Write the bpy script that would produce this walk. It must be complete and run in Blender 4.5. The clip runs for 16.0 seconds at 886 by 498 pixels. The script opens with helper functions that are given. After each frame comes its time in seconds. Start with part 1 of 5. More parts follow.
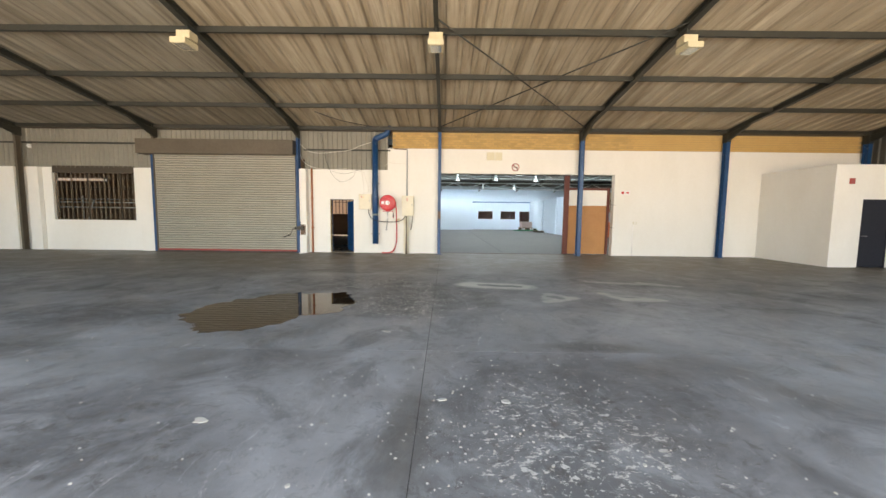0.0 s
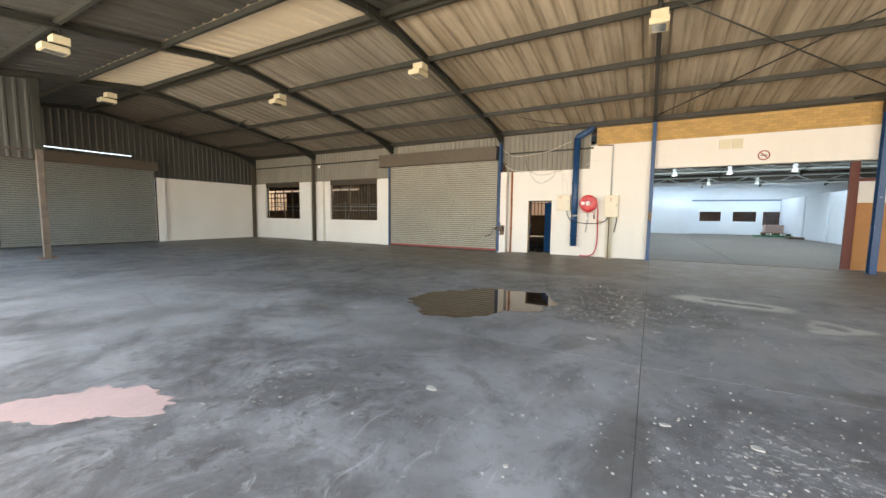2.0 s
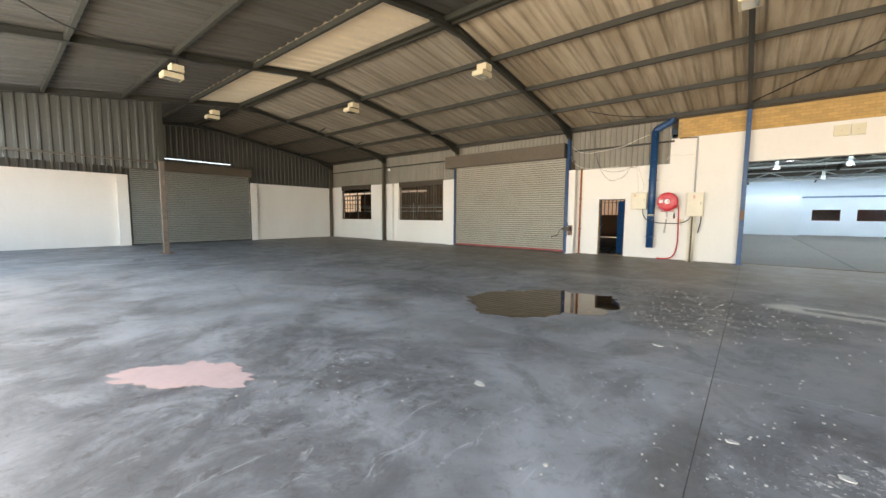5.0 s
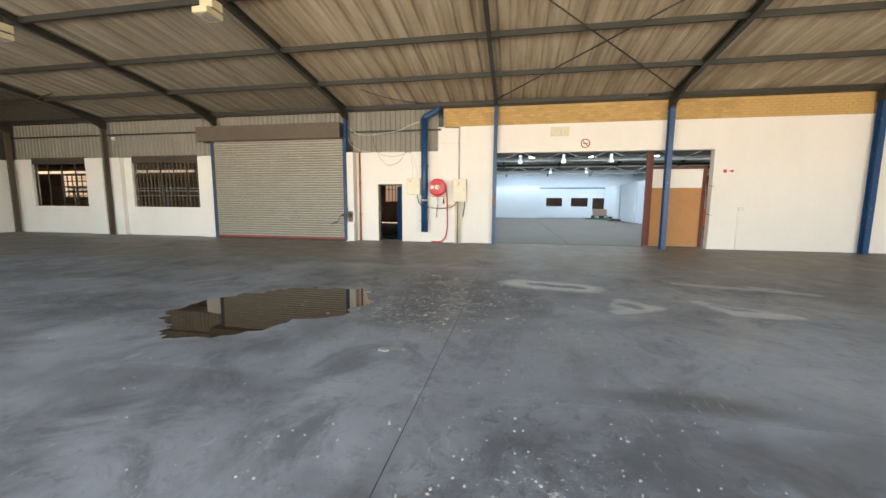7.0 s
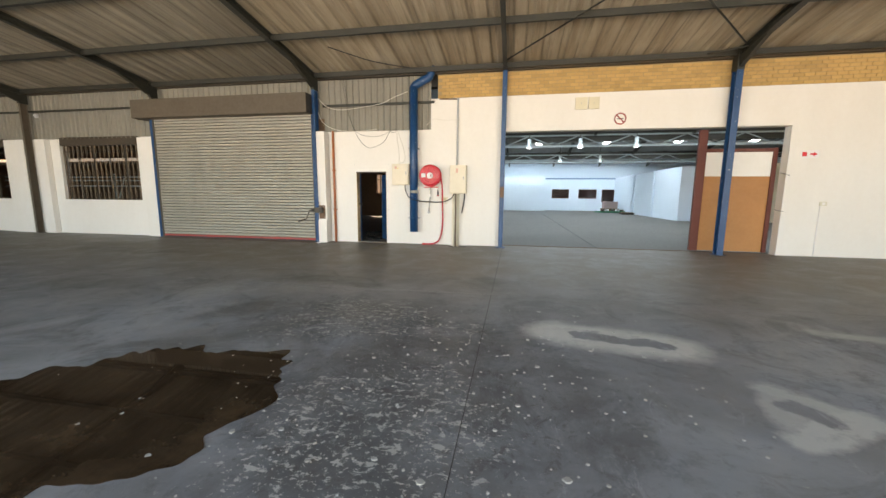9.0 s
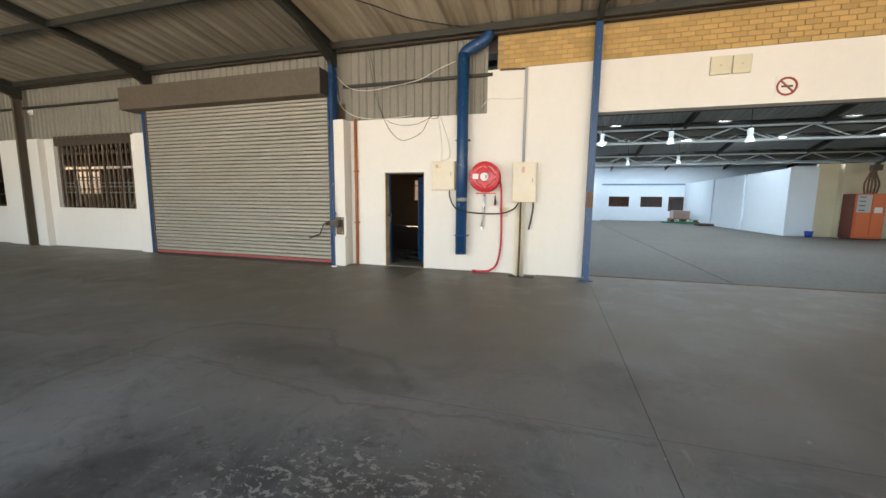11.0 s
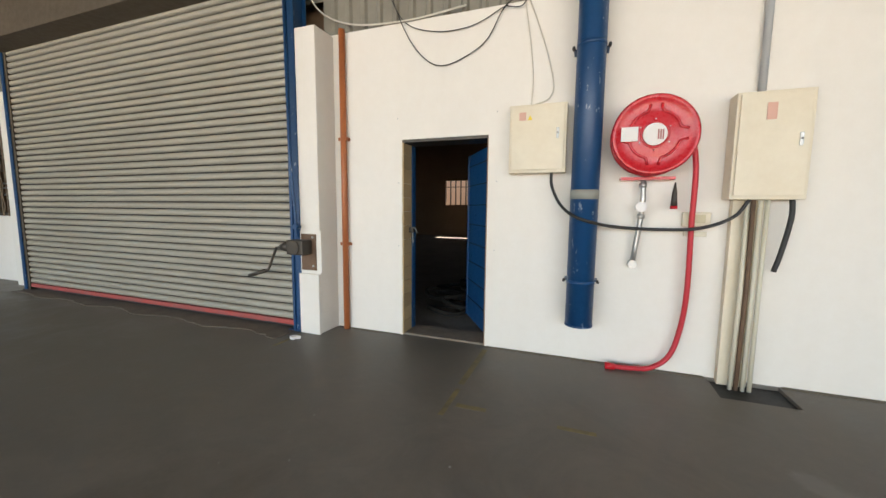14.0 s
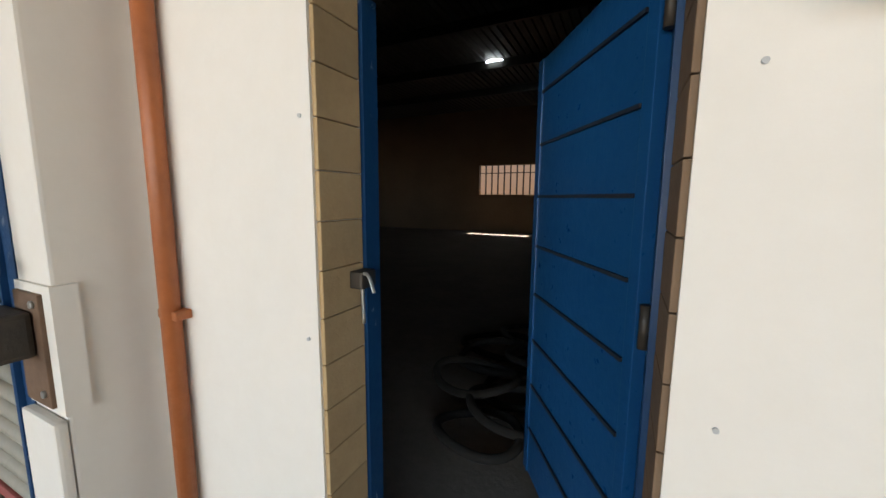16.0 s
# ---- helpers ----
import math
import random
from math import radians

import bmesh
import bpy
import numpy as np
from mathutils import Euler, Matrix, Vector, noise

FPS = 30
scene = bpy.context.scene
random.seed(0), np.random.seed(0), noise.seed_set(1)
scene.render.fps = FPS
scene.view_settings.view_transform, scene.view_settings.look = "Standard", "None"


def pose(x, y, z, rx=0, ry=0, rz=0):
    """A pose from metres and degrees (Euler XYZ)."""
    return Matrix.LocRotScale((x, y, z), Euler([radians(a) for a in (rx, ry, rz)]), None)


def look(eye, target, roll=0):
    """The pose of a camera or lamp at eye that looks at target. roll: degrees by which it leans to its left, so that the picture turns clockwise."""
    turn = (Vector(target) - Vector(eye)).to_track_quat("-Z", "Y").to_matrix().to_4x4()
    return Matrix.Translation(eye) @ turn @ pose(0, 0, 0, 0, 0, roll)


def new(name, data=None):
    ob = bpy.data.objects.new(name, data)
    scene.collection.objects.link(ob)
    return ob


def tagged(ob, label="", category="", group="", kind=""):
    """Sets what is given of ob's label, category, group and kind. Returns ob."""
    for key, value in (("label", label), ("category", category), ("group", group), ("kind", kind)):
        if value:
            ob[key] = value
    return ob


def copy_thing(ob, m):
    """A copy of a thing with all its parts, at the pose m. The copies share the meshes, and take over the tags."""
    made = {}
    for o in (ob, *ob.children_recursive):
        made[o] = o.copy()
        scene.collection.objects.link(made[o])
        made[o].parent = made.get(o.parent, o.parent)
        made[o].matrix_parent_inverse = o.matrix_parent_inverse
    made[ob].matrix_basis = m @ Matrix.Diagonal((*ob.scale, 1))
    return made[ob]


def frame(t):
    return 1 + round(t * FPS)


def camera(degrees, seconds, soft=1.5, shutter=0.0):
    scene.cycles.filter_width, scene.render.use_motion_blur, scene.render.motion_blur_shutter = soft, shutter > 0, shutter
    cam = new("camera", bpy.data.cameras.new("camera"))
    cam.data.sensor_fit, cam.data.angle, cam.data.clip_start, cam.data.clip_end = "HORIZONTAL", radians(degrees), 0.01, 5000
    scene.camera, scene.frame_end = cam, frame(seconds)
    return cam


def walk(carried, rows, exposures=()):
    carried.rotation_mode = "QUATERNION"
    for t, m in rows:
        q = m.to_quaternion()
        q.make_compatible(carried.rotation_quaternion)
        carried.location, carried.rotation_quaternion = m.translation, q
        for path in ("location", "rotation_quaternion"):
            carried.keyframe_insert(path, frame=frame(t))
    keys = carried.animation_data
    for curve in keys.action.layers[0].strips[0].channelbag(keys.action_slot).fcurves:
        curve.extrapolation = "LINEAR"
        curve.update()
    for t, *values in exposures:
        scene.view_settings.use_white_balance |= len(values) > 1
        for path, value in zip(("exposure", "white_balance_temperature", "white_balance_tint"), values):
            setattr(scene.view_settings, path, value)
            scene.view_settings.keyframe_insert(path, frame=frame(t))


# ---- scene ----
cam = camera(99.6, 16.0)
METRES, EYE, TILT, LEAN, TURN = 15.6, 1.5, 0.0, 0.0, 0.3
ROWS = [
    (0.0, 0.0, 0.0, 0.0, 0.06, -4.98, -0.66),
    (0.5, -0.0024, -0.001, -0.0002, 9.74, -5.01, -0.65),
    (1.0, -0.0054, -0.0026, -0.0004, 16.93, -5.05, -0.67),
    (1.5, -0.0082, -0.0042, -0.0006, 23.13, -5.07, -0.67),
    (2.0, -0.011, -0.0058, -0.0006, 28.8, -5.12, -0.68),
    (2.5, -0.0129, -0.0076, -0.0004, 33.96, -5.11, -0.67),
    (3.0, -0.0142, -0.0101, -0.0001, 38.95, -5.14, -0.66),
    (4.25, -0.0098, -0.0112, -0.001, 43.4, -5.15, -0.5),
    (5.5, 0.0106, 0.0072, -0.0021, 32.18, -5.14, -0.31),
    (6.0, 0.0219, 0.0258, -0.0028, 23.54, -5.2, -0.31),
    (6.5, 0.0264, 0.0552, -0.0041, 16.31, -5.51, -0.42),
    (7.0, 0.0295, 0.0923, -0.0062, 10.4, -6.83, -0.4),
    (7.5, 0.0274, 0.1321, -0.0055, 9.02, -8.11, -0.46),
    (8.0, 0.0227, 0.177, -0.0051, 8.88, -8.43, -0.44),
    (9.25, 0.0022, 0.2935, -0.003, 10.9, -8.0, -0.48),
    (10.5, -0.0324, 0.4099, -0.0007, 13.93, -7.37, -0.53),
    (11.0, -0.0548, 0.4559, -0.0012, 16.14, -7.12, -0.59),
    (11.5, -0.0754, 0.5017, -0.0015, 17.3, -7.06, -0.54),
    (12.0, -0.0991, 0.5459, -0.0002, 18.19, -6.96, -0.63),
    (12.5, -0.1192, 0.5905, -0.001, 18.82, -6.85, -0.54),
    (13.0, -0.1389, 0.6354, -0.0012, 19.55, -6.62, -0.51),
    (13.5, -0.1562, 0.6808, -0.0051, 19.9, -6.11, -0.58),
    (14.0, -0.1734, 0.7278, -0.0056, 20.14, -6.2, -0.53),
    (14.5, -0.1885, 0.7721, -0.0053, 20.41, -6.35, -0.46),
    (15.0, -0.2046, 0.8176, -0.0058, 20.9, -6.54, -0.46),
    (15.5, -0.2212, 0.8622, -0.0052, 22.9, -7.4, -0.33),
    (16.0, -0.2369, 0.9088, -0.0035, 25.35, -7.79, -0.44),
]
walk(cam, [(t, pose(0, 0, EYE, TILT, LEAN, TURN) @ pose(METRES * x, METRES * y, METRES * z, 90 + pitch, roll, yaw)) for t, x, y, z, yaw, pitch, roll in ROWS],
     exposures=[(0.0, 2.5, 7350, 12), (8.0, 2.5, 7200, 11), (11.0, 2.36, 7050, 11), (13.5, 2.3, 6750, 11), (16.0, 2.28, 6800, 12)])

# ---- world, sun, lights ----
world = bpy.data.worlds.new("world")
scene.world = world
world.use_nodes = True
wn = world.node_tree
sky = wn.nodes.new("ShaderNodeTexSky")
sky.sky_type = "NISHITA"
sky.sun_disc = False
sky.sun_elevation, sky.sun_rotation = radians(60), radians(0)
wn.links.new(sky.outputs[0], wn.nodes["Background"].inputs[0])
wn.nodes["Background"].inputs[1].default_value = 0.12
sun = new("sun", bpy.data.lights.new("sun", "SUN"))
sun.data.energy, sun.data.angle, sun.data.color = 5.0, radians(0.5), (1.0, 0.93, 0.82)
# a high sun beyond the roof, north of the open side; the yard beyond the eaves' shade lies in it
sun.matrix_world = look((0, 60 * math.cos(radians(60)), 60 * math.sin(radians(60))), (0, 0, 0))


def area(name, eye, target, w, h, energy, color):
    lamp = new(name, bpy.data.lights.new(name, "AREA"))
    lamp.data.shape, lamp.data.size, lamp.data.size_y = "RECTANGLE", w, h
    lamp.data.energy, lamp.data.color = energy, color
    lamp.matrix_world = look(eye, target)
    return lamp


# area lamps in the open south side stand in for daylight
# cool skylight comes down through the upper part, warm light from the sunlit yard comes up through the lower part
area("daylight_sky", (-2.0, -1.3, 3.3), (-2.0, 10, -0.6), 33, 2.4, 425, (0.66, 0.83, 1.0))
area("daylight_yard", (1.0, -1.3, 1.1), (1.0, 10, 3.6), 28, 1.8, 195, (1.0, 0.74, 0.45))
# fill lamps added below the second hall's roof, apart from its roof lights
for yy in (21.6, 31.2, 42.0):
    area("daylight_rooflight", (5, yy, 5.2), (5, yy, 0), 14, 0.9, 140, (0.72, 0.87, 1.0))


# ---- materials ----
def ramp(nt, a, b, src, lo=(0, 0, 0, 1), hi=(1, 1, 1, 1)):
    r = nt.nodes.new("ShaderNodeValToRGB")
    r.color_ramp.elements[0].position, r.color_ramp.elements[0].color = a, lo
    r.color_ramp.elements[1].position, r.color_ramp.elements[1].color = b, hi
    nt.links.new(src, r.inputs[0])
    return r.outputs[0]


def noise_tex(nt, scale, detail=6.0, rough=0.6, stretch=None, kind="ShaderNodeTexNoise", dist=0.0):
    tc = nt.nodes.new("ShaderNodeNewGeometry")
    src = tc.outputs["Position"]
    if stretch:
        mp = nt.nodes.new("ShaderNodeMapping")
        mp.inputs["Scale"].default_value = stretch
        nt.links.new(src, mp.inputs[0])
        src = mp.outputs[0]
    n = nt.nodes.new(kind)
    n.inputs["Scale"].default_value = scale
    if kind == "ShaderNodeTexNoise":
        n.inputs["Detail"].default_value, n.inputs["Roughness"].default_value = detail, rough
        n.inputs["Distortion"].default_value = dist
    nt.links.new(src, n.inputs["Vector"])
    return n.outputs[0]


def mix(nt, fac, a, b, blend="MIX"):
    m = nt.nodes.new("ShaderNodeMix")
    m.data_type, m.blend_type = "RGBA", blend
    for i, v in ((0, fac), (6, a), (7, b)):
        if isinstance(v, (int, float)):
            m.inputs[i].default_value = v
        elif isinstance(v, tuple):
            m.inputs[i].default_value = (*v[:3], 1)
        else:
            nt.links.new(v, m.inputs[i])
    return m.outputs[2]


def math_node(nt, op, a, b=0.0, clamp=False):
    m = nt.nodes.new("ShaderNodeMath")
    m.operation, m.use_clamp = op, clamp
    for i, v in ((0, a), (1, b)):
        if isinstance(v, (int, float)):
            m.inputs[i].default_value = v
        else:
            nt.links.new(v, m.inputs[i])
    return m.outputs[0]


def bare(name, rough=0.6, metal=0.0):
    m = bpy.data.materials.new(name)
    m.use_nodes = True
    b = m.node_tree.nodes["Principled BSDF"]
    b.inputs["Roughness"].default_value, b.inputs["Metallic"].default_value = rough, metal
    return m, m.node_tree, b


def bump(nt, b, height, strength, dist=0.01):
    n = nt.nodes.new("ShaderNodeBump")
    n.inputs["Strength"].default_value, n.inputs["Distance"].default_value = strength, dist
    nt.links.new(height, n.inputs["Height"])
    nt.links.new(n.outputs[0], b.inputs["Normal"])


def worn(name, base, dirt, rough=0.6, metal=0.0, amount=0.5, big=0.7, fine=14.0, bumps=0.15, streak=None, vary=0.0, chips=None):
    """Paint, metal or plaster with stains at two scales, optional streaks and paint chips."""
    m, nt, b = bare(name, rough, metal)
    n1 = ramp(nt, 0.38, 0.72, noise_tex(nt, big, 5, 0.6, streak))
    n2 = ramp(nt, 0.35, 0.75, noise_tex(nt, fine, 8, 0.7))
    f = math_node(nt, "MULTIPLY", math_node(nt, "ADD", math_node(nt, "MULTIPLY", n1, 0.65), math_node(nt, "MULTIPLY", n2, 0.35)), amount)
    col = mix(nt, f, base, dirt)
    if vary:
        oi = nt.nodes.new("ShaderNodeObjectInfo")
        col = mix(nt, math_node(nt, "MULTIPLY", oi.outputs["Random"], vary), col, tuple(c * 0.45 for c in base))
    if chips:
        c = ramp(nt, 0.635, 0.65, noise_tex(nt, 13.0, 5, 0.7, (1.4, 1.4, 0.6)))
        col = mix(nt, c, col, chips)
    nt.links.new(col, b.inputs["Base Color"])
    rr = math_node(nt, "ADD", math_node(nt, "MULTIPLY", n2, 0.18), rough - 0.06, True)
    nt.links.new(rr, b.inputs["Roughness"])
    bump(nt, b, noise_tex(nt, fine * 2.5, 6), bumps)
    return m


WHITE = worn("white_wall_paint", (0.76, 0.73, 0.68), (0.60, 0.55, 0.47), 0.75, amount=0.4, big=0.9, fine=9, bumps=0.10, streak=(1.0, 1.0, 0.4))
# pale blue-white, lightened in colour because the overhead lamps reach walls weakly
WHITE2 = worn("brightened_pale_blue_hall_wall", (0.72, 0.82, 0.92), (0.62, 0.71, 0.80), 0.75, amount=0.3, big=0.8, fine=20)
YELLOW_PAINT = worn("pale_yellow_paint", (0.66, 0.61, 0.45), (0.52, 0.47, 0.34), 0.75, amount=0.4)
BRICK = worn("yellow_face_brick", (0.56, 0.36, 0.13), (0.40, 0.24, 0.09), 0.85, amount=0.6, big=3, fine=40, vary=0.45)
MORTAR = worn("mortar", (0.34, 0.25, 0.13), (0.22, 0.17, 0.10), 0.95)
TAN_BRICK = worn("tan_reveal_brick", (0.50, 0.36, 0.19), (0.32, 0.22, 0.115), 0.9, amount=0.7, big=3, fine=30, bumps=0.2, vary=0.3)
CLADDING = worn("grey_wall_sheet", (0.24, 0.225, 0.185), (0.14, 0.128, 0.10), 0.6, amount=0.6, big=1.2, fine=9, streak=(1, 1, 0.25))
DARK_CLADDING = worn("dark_green_grey_wall_sheet", (0.06, 0.058, 0.048), (0.032, 0.031, 0.026), 0.6, amount=0.6, big=1.2, fine=9, streak=(1, 1, 0.25))
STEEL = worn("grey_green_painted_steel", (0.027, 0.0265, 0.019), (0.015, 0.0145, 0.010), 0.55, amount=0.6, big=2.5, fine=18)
BROWN_STEEL = worn("brown_painted_steel", (0.06, 0.045, 0.030), (0.035, 0.026, 0.018), 0.6, amount=0.5)
BLUE = worn("blue_gloss_paint", (0.006, 0.054, 0.155), (0.004, 0.034, 0.10), 0.42, amount=0.6, big=2.5, fine=25, chips=(0.22, 0.26, 0.32))
BLUE_DOOR = worn("blue_door_paint", (0.006, 0.072, 0.215), (0.005, 0.045, 0.135), 0.33, amount=0.5, big=2.0, fine=20)
SHUTTER = worn("galvanised_shutter", (0.41, 0.385, 0.325), (0.28, 0.25, 0.195), 0.45, 0.15, amount=0.5, big=1.0, fine=16, bumps=0.05)
DRUM = worn("dusty_brown_drum_cover", (0.105, 0.083, 0.058), (0.065, 0.05, 0.034), 0.65, amount=0.6, big=1.5, fine=12)
DARK_SHUTTER = worn("dull_green_grey_shutter", (0.26, 0.265, 0.24), (0.18, 0.18, 0.16), 0.6, 0.1, amount=0.5)
RED = worn("red_gloss_paint", (0.55, 0.012, 0.022), (0.36, 0.008, 0.016), 0.28, amount=0.5, big=4, fine=30)
RED_HOSE = worn("red_rubber_hose", (0.52, 0.015, 0.03), (0.38, 0.012, 0.02), 0.45, amount=0.4)
RED_STRIP = worn("faded_red_paint", (0.42, 0.06, 0.05), (0.24, 0.11, 0.10), 0.7, amount=0.9, big=5)
ORANGE_PIPE = worn("rust_orange_pipe", (0.42, 0.13, 0.04), (0.24, 0.075, 0.03), 0.45, amount=0.7, big=4, fine=25)
BROWN_BOARD = worn("brown_hardboard", (0.43, 0.20, 0.065), (0.30, 0.125, 0.04), 0.6, amount=0.6, big=1.2, fine=12)
RED_BROWN = worn("red_brown_steel", (0.135, 0.032, 0.02), (0.08, 0.022, 0.014), 0.6, amount=0.6)
CREAM = worn("cream_enamel", (0.70, 0.63, 0.49), (0.54, 0.45, 0.31), 0.45, amount=0.45, big=4, fine=25, bumps=0.05)
PALE = worn("pale_plastic", (0.62, 0.58, 0.46), (0.5, 0.46, 0.36), 0.5, amount=0.3)
BLACK = worn("black_rubber", (0.02, 0.02, 0.022), (0.05, 0.045, 0.04), 0.6, amount=0.4)
DARK_METAL = worn("dark_greasy_metal", (0.05, 0.045, 0.04), (0.10, 0.075, 0.05), 0.5, 0.4, amount=0.7, big=6)
RUSTY = worn("rusty_plate", (0.17, 0.10, 0.06), (0.08, 0.05, 0.035), 0.8, amount=0.8, big=8)
GALV = worn("galvanised_tube", (0.45, 0.45, 0.44), (0.28, 0.27, 0.25), 0.4, 0.7, amount=0.5, big=5)
PALE_STEEL = worn("pale_grey_painted_steel", (0.42, 0.47, 0.48), (0.26, 0.29, 0.29), 0.55, amount=0.5)
PAPER = worn("white_label", (0.75, 0.72, 0.70), (0.6, 0.58, 0.55), 0.6, amount=0.3)
ORANGE = worn("orange_enamel", (0.62, 0.13, 0.03), (0.45, 0.09, 0.02), 0.4, amount=0.4)
GREY_PANEL = worn("grey_enamel", (0.42, 0.43, 0.44), (0.3, 0.3, 0.3), 0.45, amount=0.3)
WARN_YELLOW = worn("yellow_sticker", (0.75, 0.55, 0.03), (0.6, 0.42, 0.03), 0.5, amount=0.2)
PINK_LABEL = worn("faded_pink_label", (0.62, 0.36, 0.28), (0.5, 0.3, 0.24), 0.6, amount=0.3)
DARK_DOOR = worn("near_black_door_paint", (0.022, 0.024, 0.034), (0.012, 0.012, 0.016), 0.45, amount=0.5)
DARK_WALL = worn("dark_brown_wall", (0.20, 0.13, 0.08), (0.10, 0.066, 0.042), 0.9, amount=0.6)
PINK = worn("pink_floor_screed", (0.31, 0.225, 0.225), (0.24, 0.19, 0.19), 0.8, amount=0.7, big=3, fine=18, bumps=0.4)
FADED_BLUE = worn("faded_blue_trim", (0.16, 0.27, 0.42), (0.12, 0.2, 0.32), 0.6)
GREEN = worn("green_netting", (0.05, 0.22, 0.12), (0.03, 0.12, 0.07), 0.8)
BLUE_PLASTIC = worn("blue_plastic", (0.02, 0.07, 0.45), (0.015, 0.05, 0.3), 0.45)
CONCRETE_OUT = worn("yard_concrete", (0.60, 0.46, 0.30), (0.50, 0.38, 0.24), 0.9, amount=0.6, big=0.3, fine=5)
WIRE_WHITE = worn("white_cable", (0.6, 0.57, 0.5), (0.5, 0.46, 0.4), 0.5, amount=0.3)
DIRTY_JOINT = worn("dirt_filled_joint", (0.035, 0.034, 0.033), (0.16, 0.165, 0.17), 0.95, amount=0.9, big=1.3, fine=20)
FLAKE = worn("pale_paint_flake", (0.30, 0.30, 0.285), (0.20, 0.20, 0.19), 0.9, amount=0.6)

GLASS, gt, gb = bare("window_glass", 0.03)
gb.inputs["Base Color"].default_value = (0.85, 0.9, 0.9, 1)
gb.inputs["Transmission Weight"].default_value = 1.0
ROOFLIGHT, rt, rb = bare("glowing_rooflight", 0.5)
rb.inputs["Base Color"].default_value = (0.7, 0.8, 0.85, 1)
rb.inputs["Emission Color"].default_value = (0.8, 0.92, 1.0, 1)
rb.inputs["Emission Strength"].default_value = 2.2
LAMP_BULB, bt, bb_ = bare("lit_lamp_bulb", 0.4)
bb_.inputs["Emission Color"].default_value = (0.9, 0.96, 1.0, 1)
bb_.inputs["Emission Strength"].default_value = 4.0
LAMP_GLASS, lt, lb = bare("lamp_reflector", 0.15, 0.8)
lb.inputs["Base Color"].default_value = (0.5, 0.48, 0.42, 1)
WATER, wt, wb = bare("standing_water", 0.015)
silt = mix(wt, ramp(wt, 0.42, 0.70, noise_tex(wt, 2.2, 9, 0.75)), (0.016, 0.010, 0.006), (0.050, 0.033, 0.020))
wt.links.new(mix(wt, ramp(wt, 0.64, 0.68, noise_tex(wt, 9.0, 7, 0.75, (1.0, 1.5, 1.0))), silt, (0.10, 0.075, 0.055)), wb.inputs["Base Color"])
wb.inputs["IOR"].default_value = 1.26
bump(wt, wb, noise_tex(wt, 3.0, 2), 0.015)


